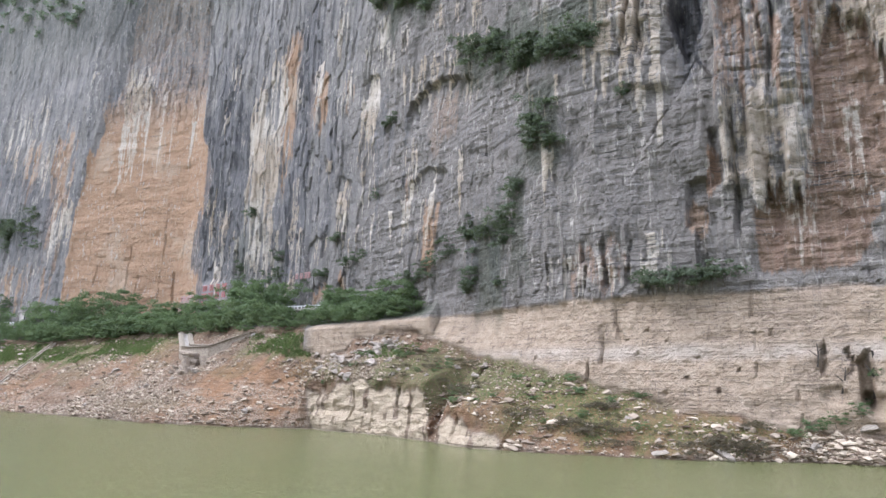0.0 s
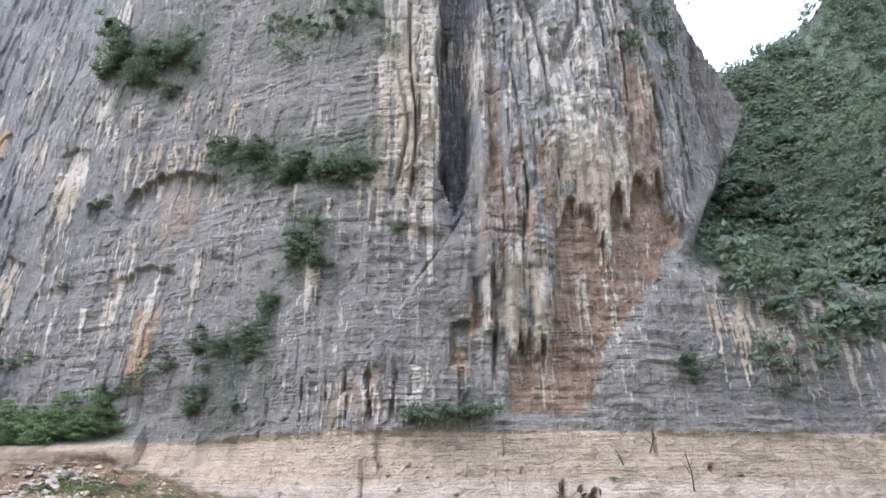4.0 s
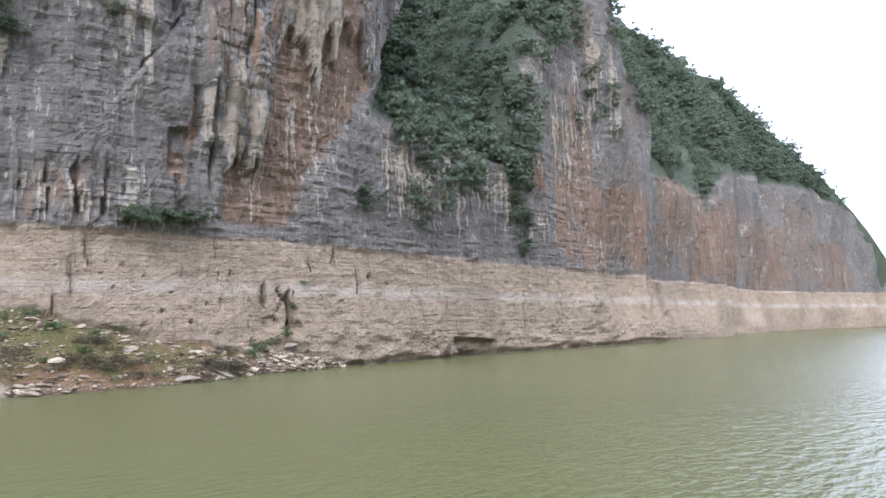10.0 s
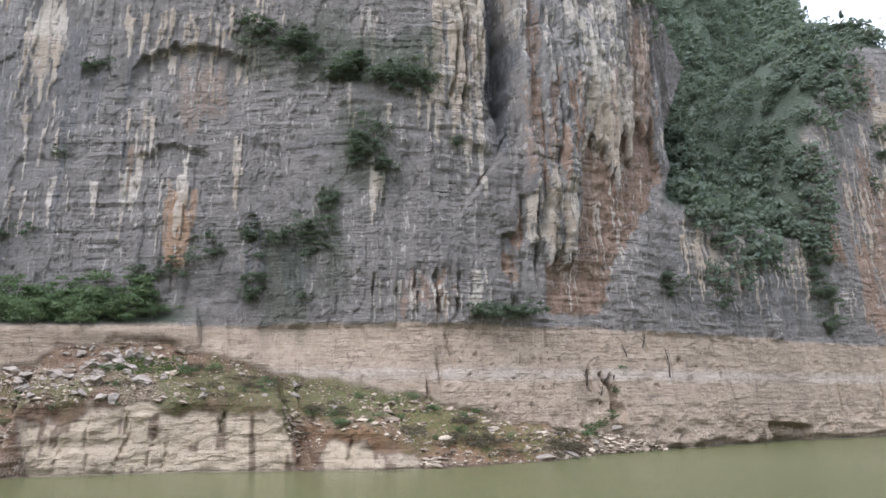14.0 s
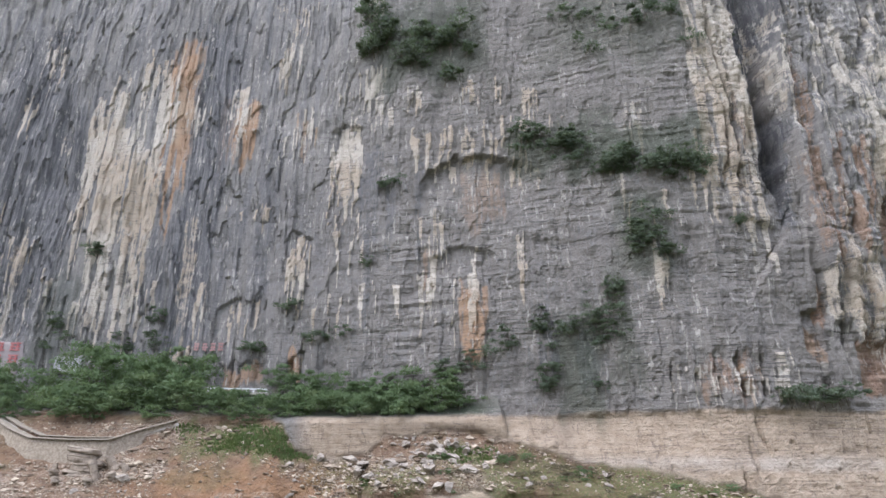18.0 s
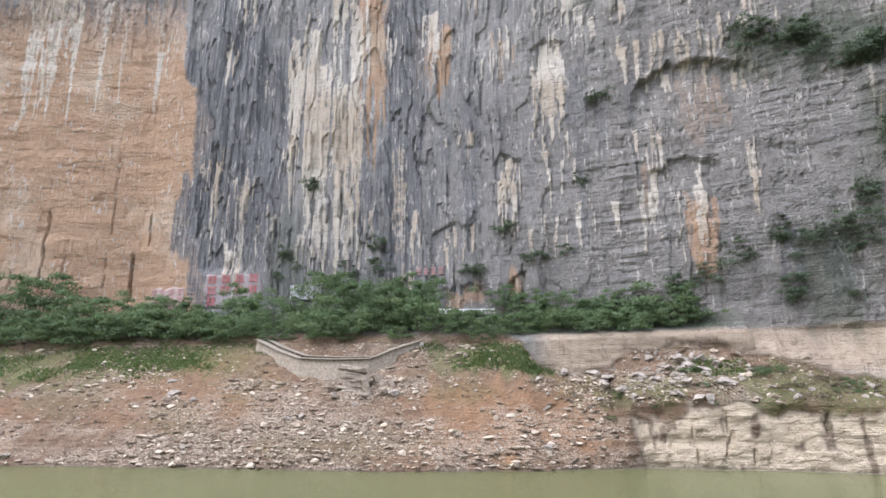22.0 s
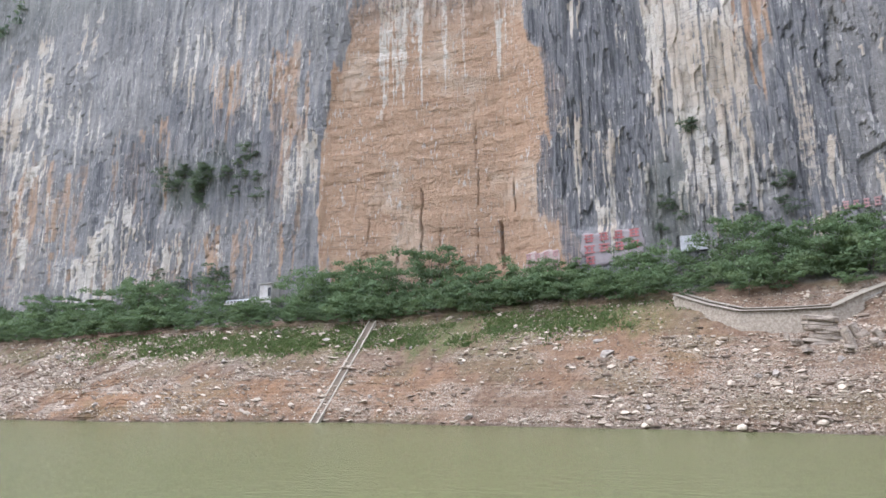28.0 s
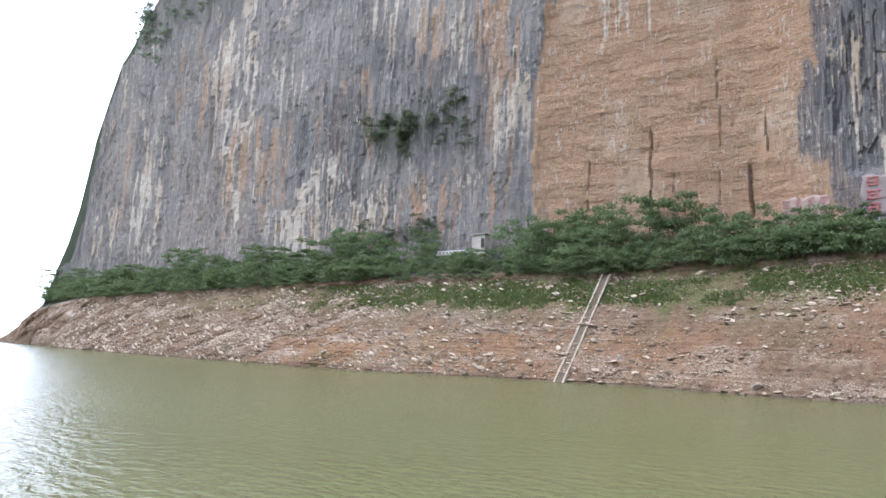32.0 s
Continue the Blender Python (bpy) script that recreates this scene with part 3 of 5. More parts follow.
    r = r - hang * (0.7 + 1.2 * np.abs(fbm(x / 1.7, z / 24, 74, 3)) + 1.5 * ease(0, 16, z - tip)) * (1 - 0.5 * ease(80, 92, x))
    pillar = ease(44, 47, x) * (1 - ease(100, 108, x)) * ease(0, 4, z - np.where(x < 55, 46, tip))
    split = lambda a, b, seed, w: 1 - ease(0, w, np.abs(vnoise(u / a, z / b, seed)))
    r = r + high * cliff * calm * ((0.25 - 0.15 * (1 - ease(-140, -126, x)) + 0.9 * pillar) * split(2.6, 30, 55, 0.16) + (0.15 + 0.5 * pillar) * split(1.2, 14, 56, 0.16)) * (1 - 0.5 * bedded * (1 - pillar))
    r = r + high * cliff * pillar * (0.8 * np.floor(4 * fbm(u / 2.0, z / 4.5, 64, 3)) / 4 + 0.35 * split(5, 2.6, 65, 0.14) * ease(0.0, 0.3, vnoise(x / 4, z / 6, 66)))
    r = r + rust_in * (1 - hang) * (0.7 + 0.6 * np.floor(3 * fbm(x / 3, z / 5, 78, 3)) / 3)
    # pointed slab, proud of the wall, with a crack down its side
    slab_in = ease(-0.3, 0.3, x - 55.3 + (46.6 - z) * 0.62) * ease(-0.3, 0.3, 46.6 - (x - 55.3) * 1.7 - z) * (1 - ease(58.2, 58.7, x)) * ease(30, 37, z)
    r = r - 1.0 * slab_in - 0.7 * ease(43.6, 44.4, z + 0.25 * (x - 50)) * (1 - ease(46, 52, z)) * ease(43, 46, x) * (1 - ease(51.5, 53, x))
    r = r + 1.4 * (1 - ease(0.5, 1.4, np.abs(x - 58.8 - 0.2 * vnoise(z / 2, z * 0, 75)) / 0.3)) * ease(22, 26, z) * (1 - ease(39, 42, z))
    slant = np.abs(x - 55.3 + (46.6 - z) * 0.62 + 0.25 * vnoise(z / 1.5, z * 0, 57))
    r = r + 0.8 * (1 - ease(0.1, 0.45, slant)) * ease(36, 38.5, z) * (1 - ease(46, 47.5, z))
    r = r + hollow(x, z, 54.5, 28.4, 1.15, 2.7, 1.3, 0.12, 2) + hollow(x, z, 57.1, 33.8, 0.75, 3.2, 1.2, 0.15, 3) + hollow(x, z, 54.6, 22.5, 0.4, 3, 1.0, 0.3, 4)
    # lips of rock over pale patches
    for cx, cz, w, drop, deep in ((10.5, 60.2, 8.5, 3.4, 1.3), (8.5, 43.5, 5, 1.2, 0.8), (-17.5, 49, 2.5, 0.6, 0.7), (-10.5, 69.5, 3, 0.8, 0.7), (-27, 38, 4, 0.5, 0.6), (44, 25, 6, 0.4, 0.35), (-16.5, 28.2, 1.3, 0.3, 0.7), (-25, 27.3, 4, 0.3, 0.6)):
        edge = cz - drop * ((x - cx) / w) ** 2 + 0.9 * vnoise(x / 1.1, x * 0 + cz, 79)
        r = r + deep * (1 - ease(0.8, 1.1, np.abs(x - cx) / w)) * (1 - ease(-0.4, 0.3, z - edge)) * ease(-9, -1, z - edge)
    r = r + 1.9 * (1 - ease(0.9, 1.08, np.maximum(np.abs(x - 111) / 5.9, np.abs(z - 0.6 + 0.06 * (x - 111)) / 2.5) + 0.12 * fbm(x / 3, z / 1.5, 85, 3)))
    # cleft in the pale band with its side walls
    for cx, cz, w, h, deep in ((69.5, 7.8, 0.75, 3.0, 2.0), (69.9, 5.8, 1.2, 1.2, 1.2), (65.9, 10.0, 0.4, 1.7, 1.2), (68.2, 9.8, 0.3, 1.4, 0.8), (66.6, 6.4, 1.4, 1.0, 0.6)):
        r = r + slot(x, z, cx, cz, w, h, deep)
    r = r - hollow(x, z, 71.2, 6.5, 1.0, 3.2, 0.5, 0.4, 9)
    # undercut at the waterline, and rough broken rock low on the band
    low = ease(58, 66, x) * (1 - ease(190, 215, x))
    r = r + low * (0.8 * (1 - ease(0.2, 1.3, z + 0.8 * fbm(x / 7, x * 0, 86, 4))) * ease(72, 78, x) + (1 - ease(2, 7.5, z)) * (1.1 * np.abs(fbm(x / 5, z / 3, 87, 4)) + 0.5 * np.floor(4 * fbm(x / 2.2, z / 1.6, 88, 3)) / 4))
    r = r + groove(x, z, [(-108.2, 29, 45.5, 0.22, 0.9), (-91.2, 28, 37, 0.36, 1.2), (-96.1, 30, 59, 0.13, 0.4), (-88.4, 39.5, 45.5, 0.25, 0.6), (-119.8, 31, 43, 0.16, 0.5),
                          (-104.1, 29, 36, 0.2, 0.6), (-113.5, 28, 34, 0.15, 0.5), (55.2, 19, 22, 0.35, 1.0), (43.2, 19, 25, 0.4, 1.0), (40.2, 19, 24, 0.3, 0.9), (46.3, 19, 25.5, 0.35, 0.9), (37.5, 19, 23, 0.25, 0.7), (34.6, 19, 23.5, 0.25, 0.7)], 0.3)
    r = r + groove(x, z, [(78.2, 14.5, 17.5, 0.25, 0.7), (59.4, 8, 17.5, 0.14, 0.35), (44.6, 11.5, 16, 0.28, 0.6), (42.6, 9.5, 13, 0.25, 0.6), (41.2, 7.6, 9.5, 0.3, 0.7), (127.6, 5, 11, 0.35, 0.9), (94, 8, 12, 0.14, 0.3), (33, 10, 12, 0.14, 0.3), (63.2, 3, 8, 0.14, 0.4), (101, 9, 12, 0.12, 0.3), (140, 3, 14, 0.2, 0.6), (152, 6, 15, 0.2, 0.5), (204, 3, 16, 0.6, 1.2)], 0.4)
    for cx, cz, w, h in ((48.2, 13.4, 0.28, 0.22), (50.4, 12.1, 0.2, 0.2), (47.1, 10.7, 0.24, 0.2), (52.5, 7.9, 0.3, 0.3), (55.8, 6.6, 0.25, 0.35), (50.2, 6.2, 0.4, 0.3), (57.8, 8.8, 0.18, 0.4), (61.2, 12.8, 0.25, 0.35), (78.6, 9.3, 0.5, 0.25), (88.4, 12.4, 0.35, 0.2), (46.0, 12.4, 0.18, 0.2), (122, 13.6, 0.7, 0.5), (84.5, 13.2, 0.3, 0.4), (53.6, 10.2, 0.2, 0.2)):
        r = r + 0.5 * (1 - ease(0.5, 1.3, np.hypot((x - cx) / w, (z - cz) / h)))
    r = r + groove(x, z, [(-3.4, 1, 5.2, 0.16, 0.3), (-0.9, 0.5, 4, 0.2, 0.3), (2.4, 0.5, 5.4, 0.18, 0.35), (5.4, 1.0, 6.8, 0.24, 0.45), (8.1, 0.5, 3.4, 0.15, 0.4), (10.4, 0.5, 2.8, 0.2, 0.5), (15.2, 3.4, 6.4, 0.15, 0.5), (18.6, 3, 6, 0.14, 0.4), (28.5, 0.5, 3, 0.2, 0.5)], 0.8)
    bank = (1 - cliff) * (0.9 * fbm(x / 7, z / 3, 11, 5) + 0.4 * fbm(x / 1.5, z / 1.0, 12, 4))
    bank = bank * (1 - 0.75 * ease(0, 1.2, z - zb) * ease(-17, -15, x) * (1 - ease(10, 18, x)))
    # small terraces that the falling water left in the gravel, and bedrock ribs downstream
    bank = bank + (1 - cliff) * (0.3 * np.abs(((z + 0.3 * fbm(x / 14, z / 4, 33, 2)) / 0.55) % 1 - 0.5) * (1 - ease(7, 11, z)) * (1 - ease(-22, -10, x)))
    bank = bank + (1 - cliff) * (1 - ease(-165, -125, x)) * (0.9 * np.floor(4 * fbm((x - 2.2 * z) / 5, z / 4, 34, 3)) / 4)
    face = ease(0.3, 1.0, (outcrop_h(x) - z) / 2) * ease(-1, 0.5, z)
    bank = bank + (1 - cliff) * hollow(x, z, -43, 11.6, 8.5, 2.0, 1.3, 0.4, 7)
    bank = bank + face * (0.45 * fbm(x / 6.0, z / 3, 15, 4) + 0.14 * fbm(x / 3.5, z / 0.6, 16, 3) + 0.3 * np.floor(3 * fbm(x / 2.4, z / 3.2, 17, 3)) / 3)
    return r + bank * ease(-1.5, 0.5, z)


def surface_y(x, z):
    x, z = np.asarray(x, float), np.asarray(z, float)
    return wall_y(x, z) + relief(x, z)


Y = surface_y(X, Z)


WX, WZ = X + 2.2 * fbm(X / 4, Z / 10, 31, 3), Z + 3.5 * fbm(X / 1.7, Z / 25, 41, 3)
RAG = 0.45 * fbm(X / 1.8, Z / 9, 51, 4)
drip_gen = np.random.default_rng(17)


def drips(rows, fat=1.0):
    """Hanging streaks that taper to a point: rows of x, top, half spread, length, how many, strength."""
    out = np.zeros_like(X)
    for x, top, spread, length, many, strength in rows:
        for k in range(many):
            cx = x + spread * drip_gen.uniform(-1, 1)
            z1, ln = top - length * drip_gen.uniform(0, 0.45), length * drip_gen.uniform(0.2, 0.9)
            half = fat * (0.14 + 0.42 * drip_gen.uniform() ** 2) * (0.6 + 0.05 * ln)
            i, j = np.searchsorted(xs, (cx - 2.2 * half - 0.5, cx + 2.2 * half + 0.5))
            zc = Z[i:j]
            down = (z1 - zc) / ln
            bend = 0.3 * vnoise(zc / 4, zc * 0 + cx, 42) + 0.1 * vnoise(zc / 1.1, zc * 0 + cx, 43)
            d = np.abs(xs[i:j, None] - cx - bend) / (half * np.clip(1.1 - 0.8 * down, 0.15, 1.1))
            mark = (1 - ease(0.55, 1.25, d)) * ease(-0.02, 0.05, down) * (1 - ease(0.82, 1.0, down))
            out[i:j] = np.maximum(out[i:j], strength * drip_gen.uniform(0.55, 1.0) * mark)
    return out


def blobs(rows, soft=0.35):
    """Ragged patches on the wall: rows of x, z, half width, half height, strength."""
    out = np.zeros_like(X)
    for x, z, w, h, strength in rows:
        near = (np.abs(X - x) < 2 * w + 4) & (np.abs(Z - z) < 2 * h + 6)
        d = np.maximum(np.abs(WX[near] - x) / w, np.abs(WZ[near] - z) / h) + RAG[near]
        out[near] = np.maximum(out[near], strength * (1 - ease(1 - soft, 1 + soft, d)))
    return out


on_bank = 1 - ease(-0.5, 0.9, Z - bank_top_z(X) - 1.2 * fbm(X / 3, Z / 2, 13, 3) - 1.6 * (1 - ease(-20, -16, X)))
rock_face = ease(-0.4, 0.4, outcrop_h(X) - Z - 0.5 + 2.0 * fbm(X / 2.6, Z / 3, 18, 4)) * ease(0.3, 1.5, outcrop_h(X)) * np.where(X < 10, ease(-0.3, 0.5, X + 5.2 - (7.5 - Z) * 0.25), 1) * (1 - 0.75 * ease(0.28, 0.36, fbm(X / 1.1, Z / 5, 19, 3)))
band = np.maximum((1 - on_bank) * (1 - ease(17.2, 17.9, Z + 0.5 * fbm(X / 3, Z * 0, 14, 3))) * ease(-16, -12, X), rock_face * on_bank)
ribs = on_bank * ease(0.04, 0.16, fbm((X - 2.2 * Z) / 5, Z / 4, 34, 3)) * (1 - ease(-170, -112, X)) * ease(-0.1, 0.15, fbm(X / 3, Z / 2, 35, 3)) * ease(0.5, 2, Z)
band = np.maximum(band, ribs)
earth = on_bank * (1 - rock_face) * (1 - 0.9 * ribs)
above_band = ease(17.4, 18.4, Z) * (1 - on_bank)
scatter = [(drip_gen.uniform(-330, 62), drip_gen.uniform(26, 105), drip_gen.uniform(0.8, 4.5), drip_gen.uniform(4, 15), int(drip_gen.integers(4, 13)), drip_gen.uniform(0.6, 1.0)) for k in range(190)]
scatter += [(drip_gen.uniform(88, 400), drip_gen.uniform(24, 80), drip_gen.uniform(1, 6), drip_gen.uniform(4, 14), int(drip_gen.integers(4, 12)), drip_gen.uniform(0.4, 0.9)) for k in range(70)]
scatter += [(drip_gen.uniform(-330, -132), drip_gen.uniform(30, 120), drip_gen.uniform(2, 7), drip_gen.uniform(8, 26), int(drip_gen.integers(8, 20)), drip_gen.uniform(0.6, 1.0)) for k in range(75)]
scatter += [(drip_gen.uniform(57, 90), drip_gen.uniform(52, 95), drip_gen.uniform(1, 3), drip_gen.uniform(6, 18), int(drip_gen.integers(5, 12)), drip_gen.uniform(0.5, 0.9)) for k in range(34)]
white = drips(scatter) * (1 - 0.9 * ease(-130, -126, X) * (1 - ease(-82, -76, X)))
gate = 0.25 + 0.75 * np.maximum(ease(-0.12, 0.18, fbm(X / 24, Z / 30, 58, 3)), ease(-132, -126, X))
white = np.maximum(white * gate, drips([(-57, 84, 3.2, 40, 34, 1.0), (-51.5, 78, 3.4, 40, 40, 1.0), (-46.5, 70, 2.6, 30, 26, 0.9), (-44.5, 92, 2.6, 34, 18, 0.9), (-50, 46, 6, 18, 34, 0.85), (-71, 60, 4, 34, 14, 0.7), (-10.3, 70, 2.7, 19, 24, 1.0), (-18.4, 74, 1.7, 13, 12, 0.9),
                                 (-17.4, 49, 1.9, 13, 16, 1.0), (-26.5, 38, 3.4, 8, 16, 0.8), (6.5, 44.5, 4.4, 16, 20, 0.9), (17.4, 46, 1.2, 13, 8, 0.9), (10, 67, 9.5, 10, 44, 0.9), (4, 52, 2, 14, 10, 0.8), (-112.5, 104, 5.5, 36, 60, 0.7), (-101, 96, 4, 30, 10, 0.6),
                                 (-90, 92, 3, 22, 10, 0.7), (-37, 60, 1.2, 30, 6, 0.6), (-31, 82, 3, 16, 14, 0.8), (41, 24, 8, 7, 26, 0.8), (47.5, 90, 4.2, 45, 44, 0.9), (43, 60, 2.4, 14, 14, 0.8), (106, 38, 19, 15, 80, 1.0), (96, 31, 8, 9, 16, 0.7), (150, 60, 8, 26, 30, 0.9), (164, 78, 6, 26, 26, 0.9),
                                 (-177, 44, 9, 16, 30, 0.9), (-145, 42, 8, 17, 34, 0.9), (-205, 46, 14, 24, 50, 0.9), (-160, 100, 20, 34, 50, 0.8), (-136, 62, 4, 34, 16, 0.8), (-250, 50, 30, 30, 60, 0.9), (-290, 80, 24, 50, 60, 0.8), (-240, 110, 30, 50, 60, 0.8), (-16.4, 28.4, 0.9, 4, 5, 1.0)]) * gate)
# pale hanging curtain and its tongues
tips = curtain_tip(X)
hung = ease(57, 57.8, X) * (1 - ease(88, 94, X)) * ease(-0.3, 0.9, Z - tips)
white = np.maximum(white, hung * (1 - ease(4, 24, Z - tips) * 0.6) * (0.5 + 0.7 * fbm(X / 1.3, Z / 16, 46, 3) + 0.4 * fbm(X / 1.5, Z / 2.0, 67, 3)) * (1 - 0.5 * ease(76, 84, X)))
white = np.maximum(white, 0.7 * drips([(64, 40, 3, 18, 14, 1.0), (70, 42, 6, 18, 24, 0.9), (78, 48, 5, 12, 14, 0.8), (66, 26, 5, 8, 14, 0.8)], 0.8))
white = white * above_band
ochre_face = ease(-0.7, 0.7, X - ochre_left(Z) + 5.0 * fbm(X / 2, Z / 14, 47, 4)) * (1 - ease(-0.5, 0.5, X - ochre_right(Z) + 2.2 * fbm(X / 2, Z / 2.4, 48, 3))) * (1 - 0.55 * ease(74, 100, Z))
ochre = np.maximum(ochre_face, drips([(-42.5, 96, 3.0, 40, 26, 1.0), (-31, 82, 3.4, 20, 20, 0.95), (-18, 75, 1.8, 14, 8, 0.85), (9.6, 39, 2.0, 12, 12, 0.95), (4.3, 46, 1.4, 12, 6, 0.7), (-161, 44, 2.6, 12, 12, 0.9), (-205, 42, 10, 16, 22, 0.8), (-150, 90, 16, 34, 50, 0.85), (-188, 76, 12, 32, 40, 0.85), (-226, 76, 16, 40, 46, 0.85), (-160, 44, 26, 20, 46, 0.8), (-262, 110, 18, 50, 34, 0.7), (-139, 80, 6, 40, 16, 0.7), (-310, 90, 14, 50, 26, 0.6), (42, 24, 5, 6, 10, 0.7), (47, 84, 4, 40, 14, 0.6)], 1.5))
ochre = np.maximum(ochre, blobs([(11.6, 52.5, 5.2, 5.0, 0.5)]))
ochre = np.maximum(ochre, blobs([(10.3, 31.5, 1.7, 4.6, 0.9), (-16.2, 26.3, 1.2, 2.4, 0.9), (-25.5, 24.8, 3.4, 2.2, 0.7), (54.5, 28.0, 1.1, 2.6, 0.6), (57.1, 33.6, 0.8, 3.1, 0.45), (-43, 84, 2.6, 8, 0.6), (-245, 45, 25, 25, 0.4), (-290, 60, 20, 40, 0.3), (-178, 30, 5, 6, 0.5), (-161, 36, 2, 4, 0.8)]))
rust_zone = ease(60, 61, X) * (1 - ease(-1.2, 0.4, X - rust_right(Z) + 1.6 * fbm(X / 2, Z / 2, 49, 3))) * ease(18.4, 21, Z) * (1 - hung)
rust = np.maximum(rust_zone * (1 - 0.6 * ease(52, 58, Z)), blobs([(57.2, 33.6, 0.8, 3.2, 0.8), (42, 21.6, 4, 3, 0.5), (144, 30, 5, 9, 0.8), (157, 29, 9, 11, 0.8), (174, 30, 9, 10, 0.7), (133.6, 37.4, 2.2, 5, 0.8), (152, 50, 3, 14, 0.6), (158, 78, 5, 8, 0.45),
              (228, 39, 12, 11, 0.5), (82, 62, 3.5, 13, 0.6), (51, 70, 1.6, 16, 0.45), (59, 55, 1.0, 20, 0.5), (176, 60, 6, 10, 0.4), (216, 45, 9, 24, 0.6), (258, 40, 12, 20, 0.55), (300, 45, 14, 25, 0.5), (360, 40, 20, 25, 0.45), (240, 30, 16, 14, 0.7), (275, 34, 14, 18, 0.65), (330, 34, 18, 18, 0.6), (390, 30, 18, 14, 0.55), (190, 40, 4, 16, 0.5)]))
rust = np.maximum(rust, drips([(66, 60, 7, 26, 26, 0.8), (80, 68, 6, 26, 26, 0.8), (150, 60, 10, 30, 26, 0.7), (170, 50, 10, 22, 20, 0.6)], 1.4))
# dark streaks and patches; the chimney's two put its shade into the colour
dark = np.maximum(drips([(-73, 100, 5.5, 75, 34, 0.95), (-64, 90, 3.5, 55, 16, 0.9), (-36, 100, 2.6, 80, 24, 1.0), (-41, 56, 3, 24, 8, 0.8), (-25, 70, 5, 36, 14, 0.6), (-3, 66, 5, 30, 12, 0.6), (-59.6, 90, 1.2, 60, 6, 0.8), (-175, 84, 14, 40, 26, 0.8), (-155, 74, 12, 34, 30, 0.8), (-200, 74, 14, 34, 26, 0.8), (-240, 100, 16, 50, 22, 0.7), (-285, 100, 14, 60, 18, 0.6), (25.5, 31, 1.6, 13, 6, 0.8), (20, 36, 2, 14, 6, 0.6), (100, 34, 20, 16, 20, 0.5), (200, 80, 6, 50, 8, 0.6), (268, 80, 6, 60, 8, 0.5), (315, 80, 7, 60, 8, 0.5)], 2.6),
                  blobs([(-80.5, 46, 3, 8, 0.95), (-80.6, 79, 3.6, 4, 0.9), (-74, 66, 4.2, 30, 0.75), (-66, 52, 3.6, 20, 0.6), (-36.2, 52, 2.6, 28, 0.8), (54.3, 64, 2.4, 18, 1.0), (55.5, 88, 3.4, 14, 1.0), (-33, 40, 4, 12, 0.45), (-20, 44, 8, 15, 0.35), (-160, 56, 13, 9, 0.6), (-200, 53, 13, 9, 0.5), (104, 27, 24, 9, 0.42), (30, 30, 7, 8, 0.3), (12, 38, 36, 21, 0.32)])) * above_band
moss = blobs([(23, 60, 7, 4, 0.6), (33, 57, 10, 3.5, 0.7), (33, 43, 3, 6, 0.6), (3, 85, 9, 9, 0.6), (24, 25, 2.6, 7.5, 0.6), (29.5, 30, 1.5, 8, 0.5), (34, 90, 12, 16, 0.4), (-58, 36, 3, 8, 0.35), (-170, 56, 11, 6, 0.4), (128, 30, 3, 8, 0.6)])
wooded = ease(0.5, 4, Z - rock_top_z(X)) * ease(-2, 2, X - buttress_x(Z))
moss = np.maximum(moss, np.maximum(wooded, ease(100, 125, Z) * 0.3))
moss = np.maximum(moss, ease(0.2, 0.5, (Z - shelf_z(X)) / shelf_h(X)) * (1 - ease(0.8, 1.1, (Z - shelf_z(X)) / shelf_h(X))) * (1 - ease(8, 16, X)))
turf = earth * np.maximum(blobs([(-112, 13.4, 26, 2.8, 1.2), (-150, 13, 20, 2.0, 0.8), (-75, 14.6, 16, 2.8, 1.1), (-21, 13.8, 8, 2.2, 1.0), (8, 12, 3.5, 1.2, 0.9), (33, 7, 9, 2.4, 1.1), (42, 4.5, 9, 2.8, 1.0), (53, 3, 9, 1.5, 0.9), (25, 9, 8, 2.2, 0.8), (-2, 9.5, 7, 1.4, 0.8), (56, 1.8, 6, 1.2, 0.5), (-205, 13, 22, 1.6, 0.6), (14, 10, 6, 2.2, 0.9), (24, 8, 8, 3, 0.9)], 0.6),
                            0.25 * ease(0.1, 0.3, fbm(X / 9, Z / 3, 20, 3)))
gravel = earth * np.clip(0.35 - 0.6 * blobs([(-21, 6.5, 11, 4.5, 1.0)], 0.6) + 1.2 * fbm(X / 8, Z / 2.5, 21, 4) + 0.7 * blobs([(-40, 3.5, 26, 3.6, 1), (-44, 2, 45, 2.2, 0.8), (-36, 8, 6, 4, 0.8), (2, 10.5, 7, 2, 0.6)], 0.6) - 0.3 * ease(8, 16, X), 0, 1)
clay = earth * blobs([(-15, 5.5, 8, 4, 0.9), (-21, 5.2, 10, 4.6, 0.9), (-62, 8, 14, 3.5, 0.5), (-100, 4, 14, 3, 0.6), (-140, 3.5, 30, 3, 0.9), (-68, 12, 12, 3, 0.5), (50, 3, 16, 3, 0.75), (30, 3.5, 6, 2, 0.6)], 0.6)
ochre = np.maximum(ochre * (1 - on_bank), clay)
Y = Y - 0.3 * white * (1 - ochre_face)
me = grid_mesh("gorge_wall", np.stack([X, Y, Z], -1).reshape(-1, 3), len(xs), NZ, M_CLIFF, smooth=False)
